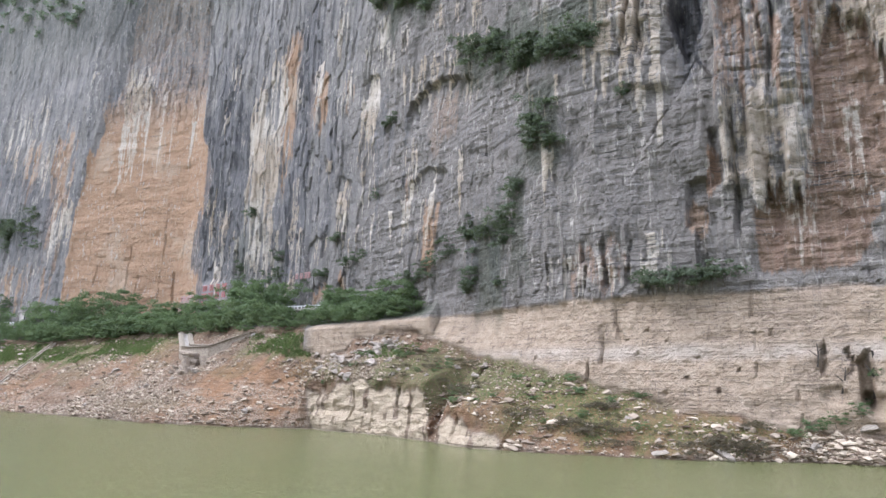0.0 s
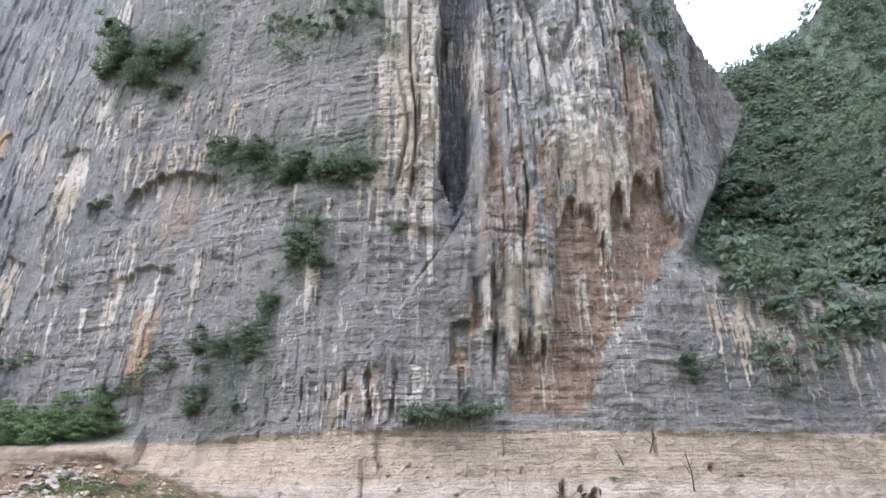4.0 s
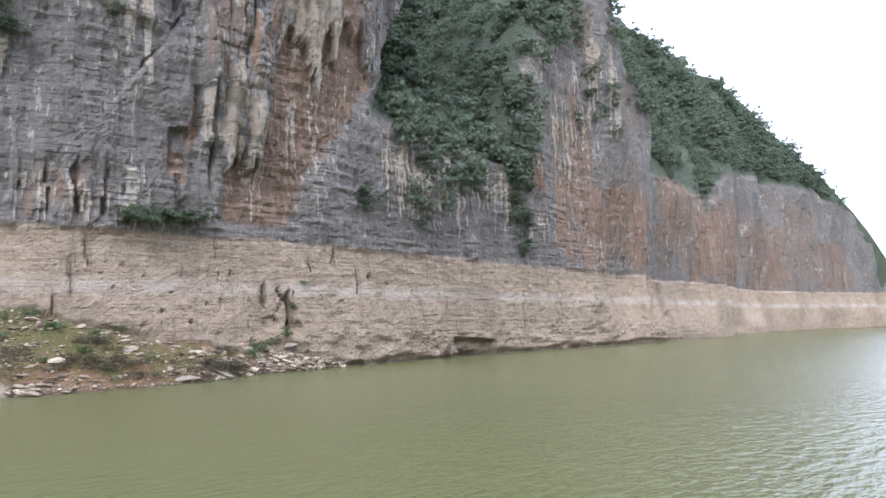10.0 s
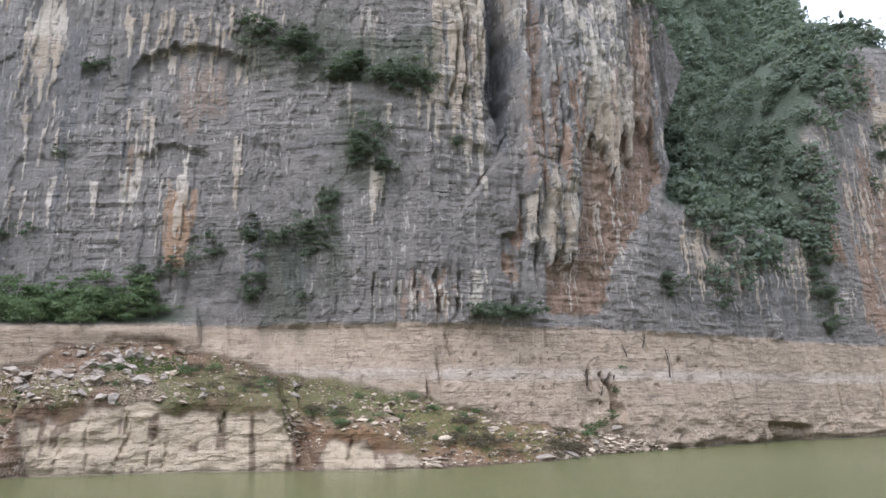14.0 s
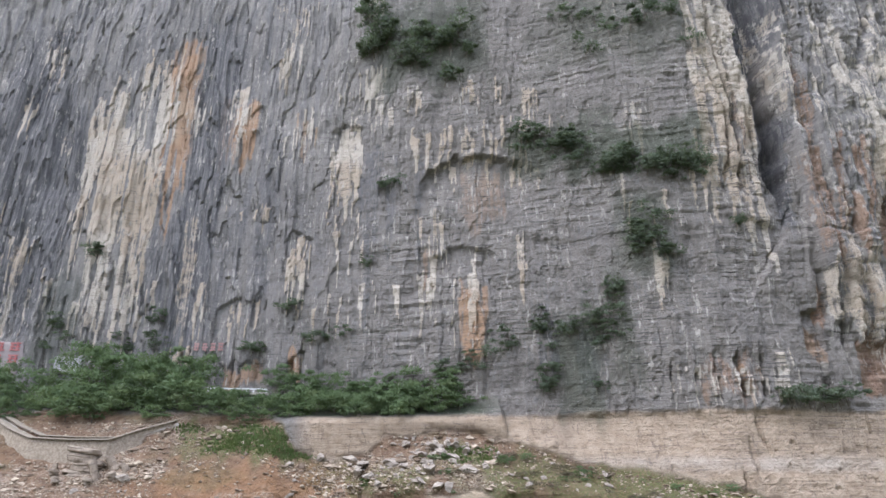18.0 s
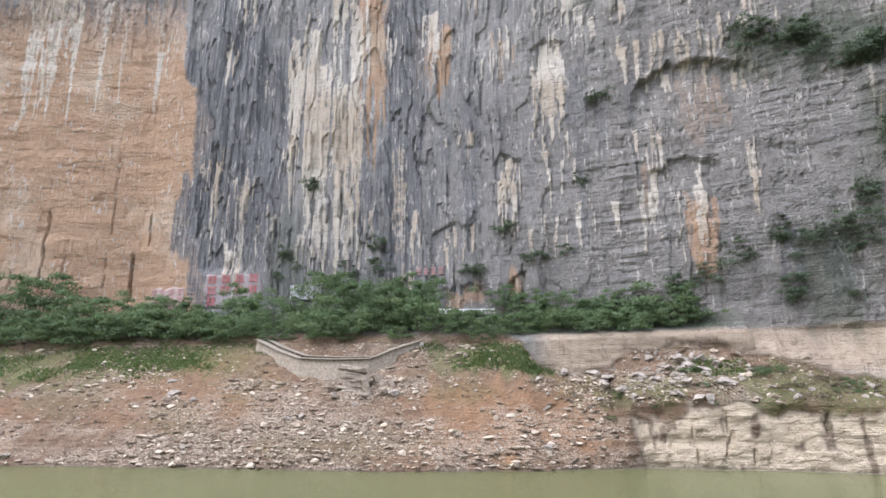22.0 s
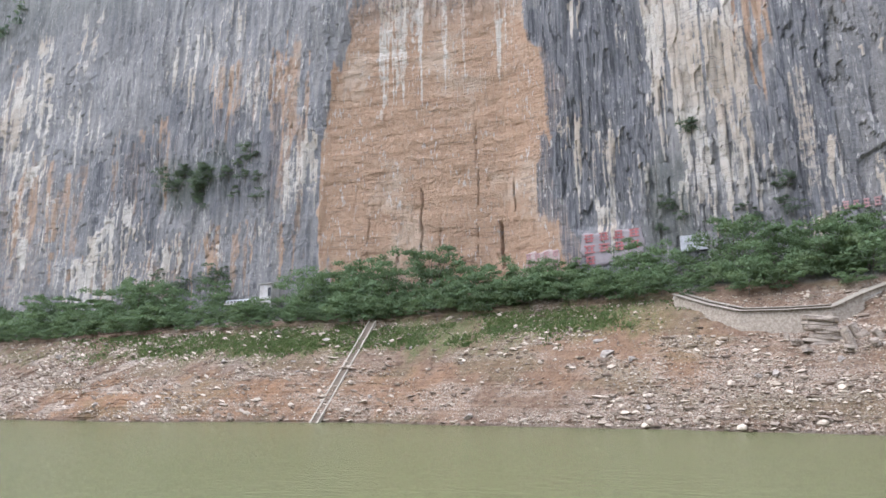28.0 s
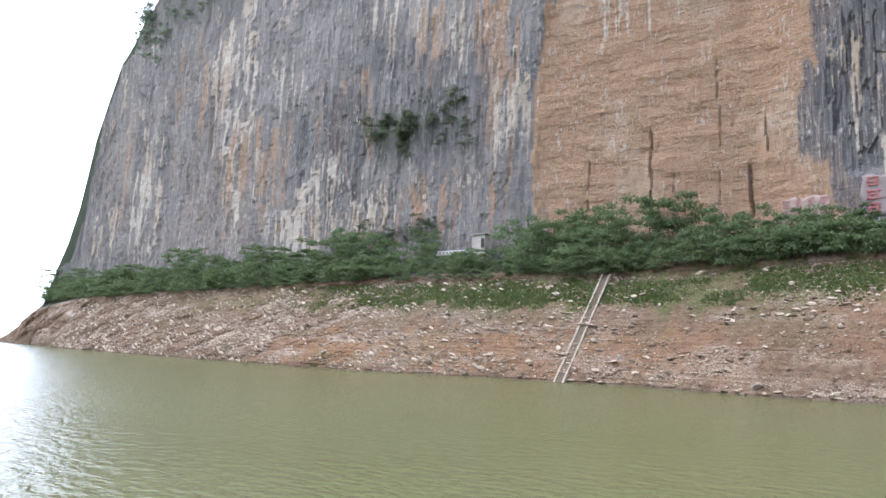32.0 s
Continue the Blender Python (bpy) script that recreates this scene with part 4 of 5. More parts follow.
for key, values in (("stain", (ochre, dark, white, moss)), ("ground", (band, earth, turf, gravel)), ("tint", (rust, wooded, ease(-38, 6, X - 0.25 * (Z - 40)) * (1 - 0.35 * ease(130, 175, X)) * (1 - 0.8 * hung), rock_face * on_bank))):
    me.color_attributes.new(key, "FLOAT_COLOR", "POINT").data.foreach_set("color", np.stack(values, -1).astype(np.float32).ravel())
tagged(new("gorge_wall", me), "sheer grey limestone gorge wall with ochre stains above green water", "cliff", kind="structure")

# the land behind the crest, and the far side of the river behind the boat
BX = xs[::6]
back = np.stack([np.stack([BX, wall_y(BX, zt[::6]) + d, zt[::6] - drop], -1) for d, drop in ((-0.3, 0.6), (12, 40), (200, 130), (700, 260), (900, 330))], 1)
tagged(new("plateau_ground", grid_mesh("plateau_ground", back.reshape(-1, 3), len(BX), 5, M_WOOD_FLOOR)), "wooded ground behind the crest of the gorge", "ground", kind="structure")
# the hill that rises behind the crest
turn_deg = np.arange(31.0, 62.0, 0.25)
slope = along([(31, 4), (33, 10), (34.2, 23), (35, 28), (36, 30), (39, 31.3), (42, 31.2), (45, 30), (50, 29), (62, 26)])
rows = []
for far_off, share in ((290, 0.25), (330, 0.5), (370, 0.75), (405, 0.93), (420, 1.0), (450, 0.9), (620, 0.4)):
    reach = far_off * (1 + 0.03 * fbm(turn_deg / 3, turn_deg * 0 + far_off, 95, 3))
    top_z = 5 + 420 * np.tan(np.radians(slope(turn_deg)))
    rows.append(np.stack([4 + reach * np.cos(np.radians(turn_deg)), -2 + reach * np.sin(np.radians(turn_deg)), top_z * share + 6 * fbm(turn_deg / 2, turn_deg * 0 + far_off, 96, 3)], -1))
hill = np.stack(rows, 1)
tagged(new("far_hill", grid_mesh("far_hill", hill.reshape(-1, 3), len(turn_deg), 7, M_WOOD_FLOOR)), "steep green wooded hill behind the gorge wall", "hill", kind="structure")
FX = np.arange(-1400, 1401, 14.0)
far = []
for d, h in ((0, -4), (12, 14), (40, 20), (75, 75), (150, 130), (400, 190), (900, 150)):
    wob = 30 * fbm(FX / 90, FX * 0 + d, 91, 4)
    far.append(np.stack([FX, -210 - d + wob + 0 * FX, h * (1 + 0.35 * fbm(FX / 60, FX * 0 + d, 92, 4))], -1))
tagged(new("opposite_bank", grid_mesh("opposite_bank", np.stack(far[::-1], 1).reshape(-1, 3), len(FX), 7, M_WOOD_FLOOR)), "green slope on the far side of the river", "bank", kind="structure")

wx, wy = np.linspace(-3000, 3000, 61), np.concatenate([np.linspace(-2500, -50, 20), np.linspace(-30, 200, 24), [600, 2500]])
co = np.stack([np.repeat(wx[:, None], len(wy), 1), np.repeat(wy[None], len(wx), 0), np.zeros((len(wx), len(wy)))], -1)
tagged(new("river_water", grid_mesh("river_water", co.reshape(-1, 3), len(wx), len(wy), M_WATER)), "calm murky olive-green river water with small ripples", "water", kind="structure")

# ---- plants ----
rng = np.random.default_rng(7)


def leaf_cloud(centres, radii, count, size, gen, flat=0.75, lie=0.5, inner=0.55):
    """Leaf blades about the shells of many clumps: places and quads."""
    pick = gen.integers(0, len(centres), count)
    way = gen.normal(size=(count, 3))
    way /= np.linalg.norm(way, axis=1)[:, None]
    way[:, 2] = np.abs(way[:, 2]) * 0.8 + way[:, 2] * 0.2
    r = radii[pick][:, None] * gen.uniform(inner, 1.08, (count, 1))
    base = centres[pick] + way * r * np.array([1, 1, flat])
    u = gen.normal(size=(count, 3))
    u -= lie * way * (u * way).sum(1)[:, None]
    u /= np.linalg.norm(u, axis=1)[:, None]
    w = np.cross(way, u)
    w /= np.maximum(np.linalg.norm(w, axis=1)[:, None], 1e-6)
    s = size * gen.uniform(0.6, 1.5, (count, 1))
    tip = u * s + way * s * 0.35
    co = np.stack([base - tip * 0.9, base + w * s * 0.42, base + tip, base - w * s * 0.42], 1).reshape(-1, 3)
    return co, np.arange(4 * count).reshape(-1, 4)


def crown_shape(gen, width, height, clumps):
    """Clump centres and radii of one uneven crown that stands on z = 0."""
    c = gen.normal(size=(clumps, 3)) * [width * 0.27, width * 0.27, height * 0.25] + [0, 0, height * 0.52]
    c[:, 2] = np.clip(c[:, 2], height * 0.12, height * 0.86)
    return c, gen.uniform(0.16, 0.30, clumps) * width * (1.15 - 0.5 * c[:, 2] / height)


def limb(bm, a, b, r0, r1, sides=6):
    a, b = Vector(a), Vector(b)
    turn = (b - a).to_track_quat("Z", "Y").to_matrix()
    rings = []
    for p, r in ((a, r0), (a.lerp(b, 0.5) + Vector((0.04, -0.03, 0)) * (b - a).length, (r0 + r1) / 2), (b, r1)):
        rings.append([bm.verts.new(p + turn @ Vector((r * math.cos(k * math.tau / sides), r * math.sin(k * math.tau / sides), 0))) for k in range(sides)])
    for lo, hi in zip(rings, rings[1:]):
        for k in range(sides):
            bm.faces.new((lo[k], lo[(k + 1) % sides], hi[(k + 1) % sides], hi[k]))
    bm.faces.new(rings[0][::-1])
    bm.faces.new(rings[-1])


def make_tree(name, seed, width, height, clumps, leaves, size, material, trunk_h, label, category, group):
    gen = np.random.default_rng(seed)
    top = tagged(new(name), label, category, group)
    bm = bmesh.new()
    c, r = crown_shape(gen, width, height, clumps)
    limb(bm, (0, 0, -0.5), (0.1, 0, trunk_h), 0.035 * height * 0.6, 0.02 * height * 0.6)
    for k in range(min(5, clumps)):
        limb(bm, (0.08, 0, trunk_h * (0.5 + 0.1 * k)), tuple(c[k]), 0.012 * height * 0.6, 0.005 * height * 0.6, 5)
    part("trunk" if trunk_h > 0.8 else "stem", bm, M_BARK, top)
    co, quads = leaf_cloud(c, r, leaves, size, gen)
    crown = new("crown", loose_mesh("crown", co, quads, material))
    crown.parent = top
    return top


TREES = [make_tree("tree", 100 + k, 5.6 + (k % 3) * 0.9, 5.6 + (k * 7 % 4) * 0.8, 22 + k % 5, 2700, 0.175, M_LEAF, 2.0, "leafy green broadleaf tree on the terrace under the cliff", "tree", "trees along the terrace") for k in range(7)]
BUSHES = [make_tree("bush", 200 + k, 4.4 + (k % 3) * 0.8, 2.9 + (k % 2) * 0.7, 16 + k % 4, 1700, 0.16, M_LEAF, 0.6, "low leafy green bush at the top of the bank", "bush", "bushes along the terrace") for k in range(5)]
SHRUBS = [make_tree("cliff_shrub", 300 + k, 2.6 + (k % 3) * 0.6, 2.0 + (k % 2) * 0.5, 9 + k % 4, 640, 0.145, M_SHRUB, 0.5, "dark green shrub rooted in a ledge of the cliff", "shrub", "shrubs on the cliff") for k in range(5)]
used = set()


def plant(protos, k, x, y, z, scale, turn, lean=0.0, wide=1.0):
    m = pose(x, y, z, lean, 0, turn) @ Matrix.Diagonal((scale * wide, scale * wide, scale, 1))
    proto = protos[k % len(protos)]
    if proto.name not in used:
        used.add(proto.name)
        proto.matrix_basis = m
        return proto
    ob = copy_thing(proto, m)
    ob.scale = (scale * wide, scale * wide, scale)
    return ob


def on_wall(x, z):
    return float(surface_y(np.array([x]), np.array([z]))[0])


# the terrace belt: a row of trees near the cliff, bushes before them
n_tree = 0
x = -352.0
while x < 6:
    dense = 2.7 if x > -150 else 3.6
    z = max(float(bank_top_z(x)), 15.6) + rng.uniform(2.0, 4.4)
    gap = -30.5 < x < -19.5 or -152 < x < -143
    if not gap:
        s = rng.uniform(0.85, 1.55) * (0.72 if -26 < x else 1.0) * (0.72 if -92 < x < -58 else 0.45 if -58 < x < -49.5 else 1.0) * (0.8 if x > -8 else 1.0) * (0.5 if -143 < x < -131 else 1.0)
        plant(TREES, int(rng.integers(0, 99)), x, on_wall(x, z) - 0.6, z - 0.3, s, rng.uniform(0, 360))
        n_tree += 1
    x += dense * rng.uniform(0.7, 1.3)
for row, (up, step, size) in enumerate(((0.5, 3.2, 0.95), (1.8, 3.1, 1.2))):
    x = -358.0 + row
    while x < 8:
        z = max(float(bank_top_z(x)), 16.0, float(lift_z(x)) + 0.9) + up + rng.uniform(-0.3, 0.7)
        if not (-34 < x < -27 and row == 0) and not (-53 < x < -35 and row == 0 and rng.uniform() < 0.3):
            plant(BUSHES, int(rng.integers(0, 99)), x, on_wall(x, z) - 0.5, z - 0.25, size * rng.uniform(0.75, 1.5) * (0.8 if x > -10 else 1) * (0.72 if -30 < x < -19 or -152 < x < -130 or -58 < x < -49 else 1), rng.uniform(0, 360))
        x += step * rng.uniform(0.75, 1.3) * (1.3 if x < -150 else 1)

# shrubs in the ledges and cracks of the cliff: x, z, spread in x, spread in z, how many, size, tilt of the row
for cx, cz, w, h, many, size, tilt in ((22.5, 59.5, 5, 2.4, 15, 1.05, -0.25), (34, 54.5, 9, 2.2, 34, 1.05, -0.3), (33.4, 43, 1.7, 2.8, 9, 1.0, 0), (36, 39.4, 1.0, 0.7, 3, 0.9, 0), (29.4, 35.6, 0.9, 2.0, 5, 0.9, 0.05), (27.6, 29.3, 1.3, 2.4, 8, 0.95, 0.8),
                                       (19.0, 30.4, 1.0, 1.4, 4, 0.95, 0), (19.6, 24.5, 1.0, 3.5, 7, 0.9, 0), (23.2, 28.6, 0.9, 0.8, 3, 0.9, 0), (26, 20.5, 1.0, 1.0, 3, 0.7, 0), (-160, 54, 14, 6, 24, 1.1, 0), (-2, 56, 2, 1, 3, 0.8, 0), (-12, 30, 4, 1, 5, 0.8, 0), (8, 25, 3, 1, 5, 0.8, 0), (84, 25, 3, 2.5, 6, 0.8, 0), (47, 44, 1, 0.4, 2, 0.6, 0), (53, 18.9, 4.6, 0.25, 9, 0.95, 0.04), (1, 84, 9, 6, 24, 1.7, -0.5), (-53, 47, 1.2, 1, 3, 0.9, 0),
                                       (-58, 33, 2.5, 2.5, 6, 0.9, 0), (-43, 32.5, 4, 3, 8, 0.85, 0), (-19, 36, 1.5, 1, 3, 0.9, 0), (-26, 29, 4, 1, 5, 0.85, 0), (-6, 43, 1, 1, 2, 0.8, 0), (14, 27, 2, 2, 4, 0.9, 0),
                                       (128, 27, 2.5, 8, 14, 1.1, 0), (97, 24, 2, 3, 5, 0.8, 0), (112, 42, 10, 3, 12, 1.2, 0), (-172, 56, 9, 4, 12, 1.3, 0), (-165, 30, 14, 2, 10, 1.1, 0), (86, 80, 5, 8, 10, 1.2, 0),
                                       (160, 60, 8, 8, 10, 1.2, 0), (40, 82, 14, 6, 12, 1.3, 0)):
    for k in range(many):
        x, dz = cx + w * rng.uniform(-1, 1), h * rng.uniform(-1, 1)
        z = cz + dz + tilt * (x - cx)
        plant(SHRUBS, int(rng.integers(0, 99)), x, on_wall(x, z) - 0.25 * size, z - 0.5 * size, size * rng.uniform(0.7, 1.25), rng.uniform(0, 360), 8, 1.15)

# woods on the slopes over the rock, too many to count
gen = np.random.default_rng(21)
c, r = crown_shape(gen, 5.0, 6.0, 12)
base_co, base_quads = leaf_cloud(c, r, 150, 0.52, gen, 0.75, 0.95, 0.9)
px, pz = gen.uniform(84, 425, 30000), gen.uniform(38, 245, 30000)
keep = (px > buttress_x(pz) + 0.5) & (pz > rock_top_z(px) + 0.8) & (pz < skyline_z(px) + 1 - 3.5 * ease(225, 260, px)) & (gen.uniform(size=30000) < np.where(px < 190, 1.0, 0.5)) & (fbm(px / 11, pz / 9, 27, 3) > -0.05 - 0.03 * (pz - rock_top_z(px)))
px, pz = px[keep][:2750], pz[keep][:2750]
extra_x = gen.uniform(-300, 96, 260)
extra_z = skyline_z(extra_x) - gen.uniform(0, 1, 260) ** 2 * 30
strag_x = gen.uniform(84, 190, 150)
strag_z = np.maximum(rock_top_z(strag_x) - gen.uniform(0, 1, 150) ** 1.6 * 13, 22)
stray = fbm(strag_x / 7, strag_z / 12, 38, 3) > 0.02
extra_x, extra_z = np.concatenate([extra_x, strag_x[stray]]), np.concatenate([extra_z, strag_z[stray]])
flank_x = gen.uniform(110, 205, 550)
flank_z = crest_z(flank_x) + gen.uniform(0.3, 4.0, 550)
px, pz = np.concatenate([px, extra_x, flank_x]), np.concatenate([pz, extra_z, flank_z])
py = surface_y(px, pz)
ha, hb, fa, fb = gen.integers(8, len(turn_deg) - 1, 1100), gen.integers(0, 5, 1100), gen.uniform(size=(1100, 1)), gen.uniform(size=(1100, 1))
spots = (1 - fa) * ((1 - fb) * hill[ha, hb] + fb * hill[ha, hb + 1]) + fa * ((1 - fb) * hill[ha + 1, hb] + fb * hill[ha + 1, hb + 1])
px, py, pz = np.concatenate([px, spots[:, 0]]), np.concatenate([py, spots[:, 1]]), np.concatenate([pz, spots[:, 2]])
turn, size = gen.uniform(0, math.tau, len(px)), gen.uniform(0.55, 1.15, len(px)) * (1 + 0.25 * ease(200, 330, px)) * (1 + 0.8 * ease(190, 230, py))
cs, sn = np.cos(turn)[:, None], np.sin(turn)[:, None]
bx, by, bz = base_co.T
co = np.stack([px[:, None] + size[:, None] * (cs * bx - sn * by), py[:, None] + size[:, None] * (sn * bx + cs * by) - 0.5, pz[:, None] + size[:, None] * bz - 1.6], -1)
quads = (base_quads[None] + (np.arange(len(px)) * len(base_co))[:, None, None]).reshape(-1, 4)
tagged(new("woods", loose_mesh("woods", co.reshape(-1, 3), quads, M_FOREST)), "dense green woods on the steep slopes over the rock", "woods", kind="stuff")

# ---- stones of the bank ----
def rock_bmesh(seed, detail, flat=0.7, rugged=0.35, chip=0.0, cuts=11, near=0.42):
    gen = np.random.default_rng(seed)
    bm = bmesh.new()
    bmesh.ops.create_icosphere(bm, subdivisions=detail, radius=1.0)
    planes = [Vector(gen.normal(size=3)).normalized() for _ in range(cuts)]
    for v in bm.verts:
        for pl in planes:
            d = v.co.dot(pl) - near
            if d > 0:
                v.co -= pl * d
        v.co *= 1 + rugged * 0.5 * noise.noise(v.co * 1.7 + Vector((seed, 0, 0)))
        if chip:
            v.co *= 1 + chip * noise.noise(v.co * 5.0 + Vector((0, seed, 0))) + chip * 0.8 * round(2.5 * noise.noise(Vector((v.co.x, v.co.y, v.co.z * 5)) * 1.3 + Vector((0, 0, seed)))) / 2.5
        v.co.z *= flat
    return bm


def stone_arrays(seed):
    bm = rock_bmesh(seed, 1, 0.65)
    bm.verts.index_update()
    co = np.array([v.co[:] for v in bm.verts])
    faces = np.array([[v.index for v in f.verts] for f in bm.faces])
    bm.free()
    return co, faces


gen = np.random.default_rng(33)
N = 90000
sx, sf = gen.uniform(-300, 80, N), gen.uniform(0.01, 1.0, N)
sz = sf * np.maximum(bank_top_z(sx), 0.5)
thick = 0.12 + 1.1 * fbm(sx / 8, sz / 2.5, 21, 4) + 0.6 * ease(-75, -60, sx) * (1 - ease(-20, -8, sx)) * (1 - ease(3, 8, sz)) + 0.35 * (1 - ease(0, 2.5, sz)) * (1 - ease(20, 40, sx)) + 0.1 * ease(3, 20, sx) - 0.2 * ease(25, 45, sx) * (1 - ease(60, 66, sx)) + 0.6 * ease(60, 66, sx) - 0.5 * (1 - ease(0.5, 1.2, np.hypot((sx + 21) / 12, (sz - 6.5) / 5))) - 0.05 * (1 - ease(-150, -120, sx))
keep = (gen.uniform(size=N) < np.clip(thick, 0.05, 1)) & (bank_top_z(sx) > 0.5) & ~((outcrop_h(sx) > sz - 0.3) & (outcrop_h(sx) > 1))
sx, sz = sx[keep][:21000], sz[keep][:21000]
sy = surface_y(sx, sz)
big = (0.08 + 0.15 * gen.pareto(2.1, len(sx)).clip(0, 4.5)) * (1 + 0.25 * (1 - ease(-170, -115, sx)))
stones_co, stones_f, count = [], [], 0
kinds = [stone_arrays(500 + k) for k in range(8)]
for k, (bc, bf) in enumerate(kinds):
    mine = np.arange(k, len(sx), len(kinds))
    a = gen.uniform(0, math.tau, len(mine))
    cs, sn = np.cos(a)[:, None], np.sin(a)[:, None]
    wide, tall = big[mine][:, None] * gen.uniform(0.9, 1.7, (len(mine), 1)), big[mine][:, None] * gen.uniform(0.6, 1.2, (len(mine), 1))
    x, y, z = bc.T
    co = np.stack([sx[mine][:, None] + wide * (cs * x - sn * y), sy[mine][:, None] + wide * (sn * x + cs * y) * 0.8 - 0.06, sz[mine][:, None] + tall * z + 0.05 - 0.45 * (1 - ease(-150, -90, sx[mine]))[:, None] * wide * (cs * x - sn * y)], -1)
    stones_co.append(co.reshape(-1, 3))
    stones_f.append((bf[None] + (count + np.arange(len(mine)) * len(bc))[:, None, None]).reshape(-1, 3))
    count += len(mine) * len(bc)
# the smaller rubble between them, in the strands that the falling water left
M = 230000
tx, tf = gen.uniform(-300, 80, M), gen.uniform(0.01, 1.0, M)
tz = tf * np.maximum(bank_top_z(tx), 0.5)
strand = 0.55 * fbm(tx / 22, tz / 0.55, 36, 3) + 0.5 * fbm((tx + 2.0 * tz) / 5, tz / 3, 37, 3)
tract = np.maximum.reduce([1 - ease(0.4, 1.2, np.hypot((tx - x) / w, (tz - z) / h)) for x, z, w, h in ((-42, 3.5, 24, 5), (-36, 8, 8, 5), (-5, 10, 14, 3), (70, 1, 8, 3))])
keep = (gen.uniform(size=M) < np.clip(0.10 - 0.12 * ease(20, 40, tx) - 0.28 * (1 - ease(0.5, 1.2, np.hypot((tx + 21) / 12, (tz - 6.5) / 5))) + 0.9 * strand + 0.45 * tract, 0.02, 1)) & (bank_top_z(tx) > 0.5) & ~((outcrop_h(tx) > tz - 0.2) & (outcrop_h(tx) > 1))
tx, tz = tx[keep][:48000], tz[keep][:48000]
ty = surface_y(tx, tz)
octa = np.array([(1, 0, 0), (-1, 0, 0), (0, 1, 0), (0, -1, 0), (0, 0, 1), (0, 0, -1)], float)
octa_f = np.array([(0, 2, 4), (2, 1, 4), (1, 3, 4), (3, 0, 4), (2, 0, 5), (1, 2, 5), (3, 1, 5), (0, 3, 5)])
rad = (0.05 + 0.05 * gen.pareto(2.4, len(tx)).clip(0, 3.5)) * (1 + 0.4 * (1 - ease(-170, -115, tx)))
jit = octa[None] * gen.uniform(0.6, 1.35, (len(tx), 6, 1)) + gen.normal(0, 0.22, (len(tx), 6, 3))
a = gen.uniform(0, math.tau, len(tx))[:, None]
jx, jy = jit[..., 0] * np.cos(a) - jit[..., 1] * np.sin(a), jit[..., 0] * np.sin(a) + jit[..., 1] * np.cos(a)
co = np.stack([tx[:, None] + rad[:, None] * 1.35 * jx, ty[:, None] - 0.04 + rad[:, None] * jy, tz[:, None] + 0.04 + rad[:, None] * 0.8 * jit[..., 2]], -1)
stones_co.append(co.reshape(-1, 3))
stones_f.append((octa_f[None] + (count + np.arange(len(tx)) * 6)[:, None, None]).reshape(-1, 3))
tagged(new("scree", loose_mesh("scree", np.concatenate(stones_co), np.concatenate(stones_f), M_SCREE)), "pale broken limestone scree strewn over the brown bank", "scree", kind="stuff")

protos = []
for k in range(7):
    ob = part("boulder", rock_bmesh(600 + k, 3, 0.6 + 0.08 * (k % 3), 0.6, 0.14), M_STONE)
    protos.append(tagged(ob, "pale limestone boulder lying on the brown bank", "boulder", "boulders on the bank"))
used_rocks = set()


def boulder(k, x, z, s, turn, wide=1.2, sink=0.3):
    ob = protos[k % len(protos)]
    y = on_wall(x, z)
    m = pose(x, y - 0.15 * s, z + s * (0.35 - sink), rng.uniform(-14, 14), rng.uniform(-14, 14), turn)
    if ob.name in used_rocks:
        ob = ob.copy()
        scene.collection.objects.link(ob)
    else:
        used_rocks.add(ob.name)
    ob.matrix_basis = m @ Matrix.Diagonal((s * wide, s * 0.9, s, 1))
    return ob


k = 0
while k < 105:
    x = rng.uniform(-210, 66)
    top = float(bank_top_z(x))
    if top < 1:
        continue
    z = rng.uniform(0.05, 0.97) * top
    if float(outcrop_h(x)) > z - 0.5 and float(outcrop_h(x)) > 1:
        continue
    boulder(k, x, z, 0.28 + 0.22 * min(float(rng.pareto(2.2)), 3.0), rng.uniform(0, 360), rng.uniform(1.0, 1.6))
    k += 1
k = 0
while k < 115:
    x, z = rng.normal(2.5, 4.0), rng.uniform(7.8, 14.6)
    if -6 < x < 13 and z < float(bank_top_z(x)) - 0.1 and z > 8.2 + 0.25 * max(0, x):
        boulder(k, x, z, 0.3 + 0.3 * min(float(rng.pareto(2.0)), 3.2), rng.uniform(0, 360), rng.uniform(0.9, 1.5), 0.30)
        k += 1
k = 0
while k < 30:
    x, z = rng.uniform(-9, 26), rng.uniform(7.6, 14.5)
    if z < float(bank_top_z(x)) - 0.2:
        boulder(k, x, z, rng.uniform(0.35, 0.95), rng.uniform(0, 360), rng.uniform(0.9, 1.5), 0.36)
        k += 1
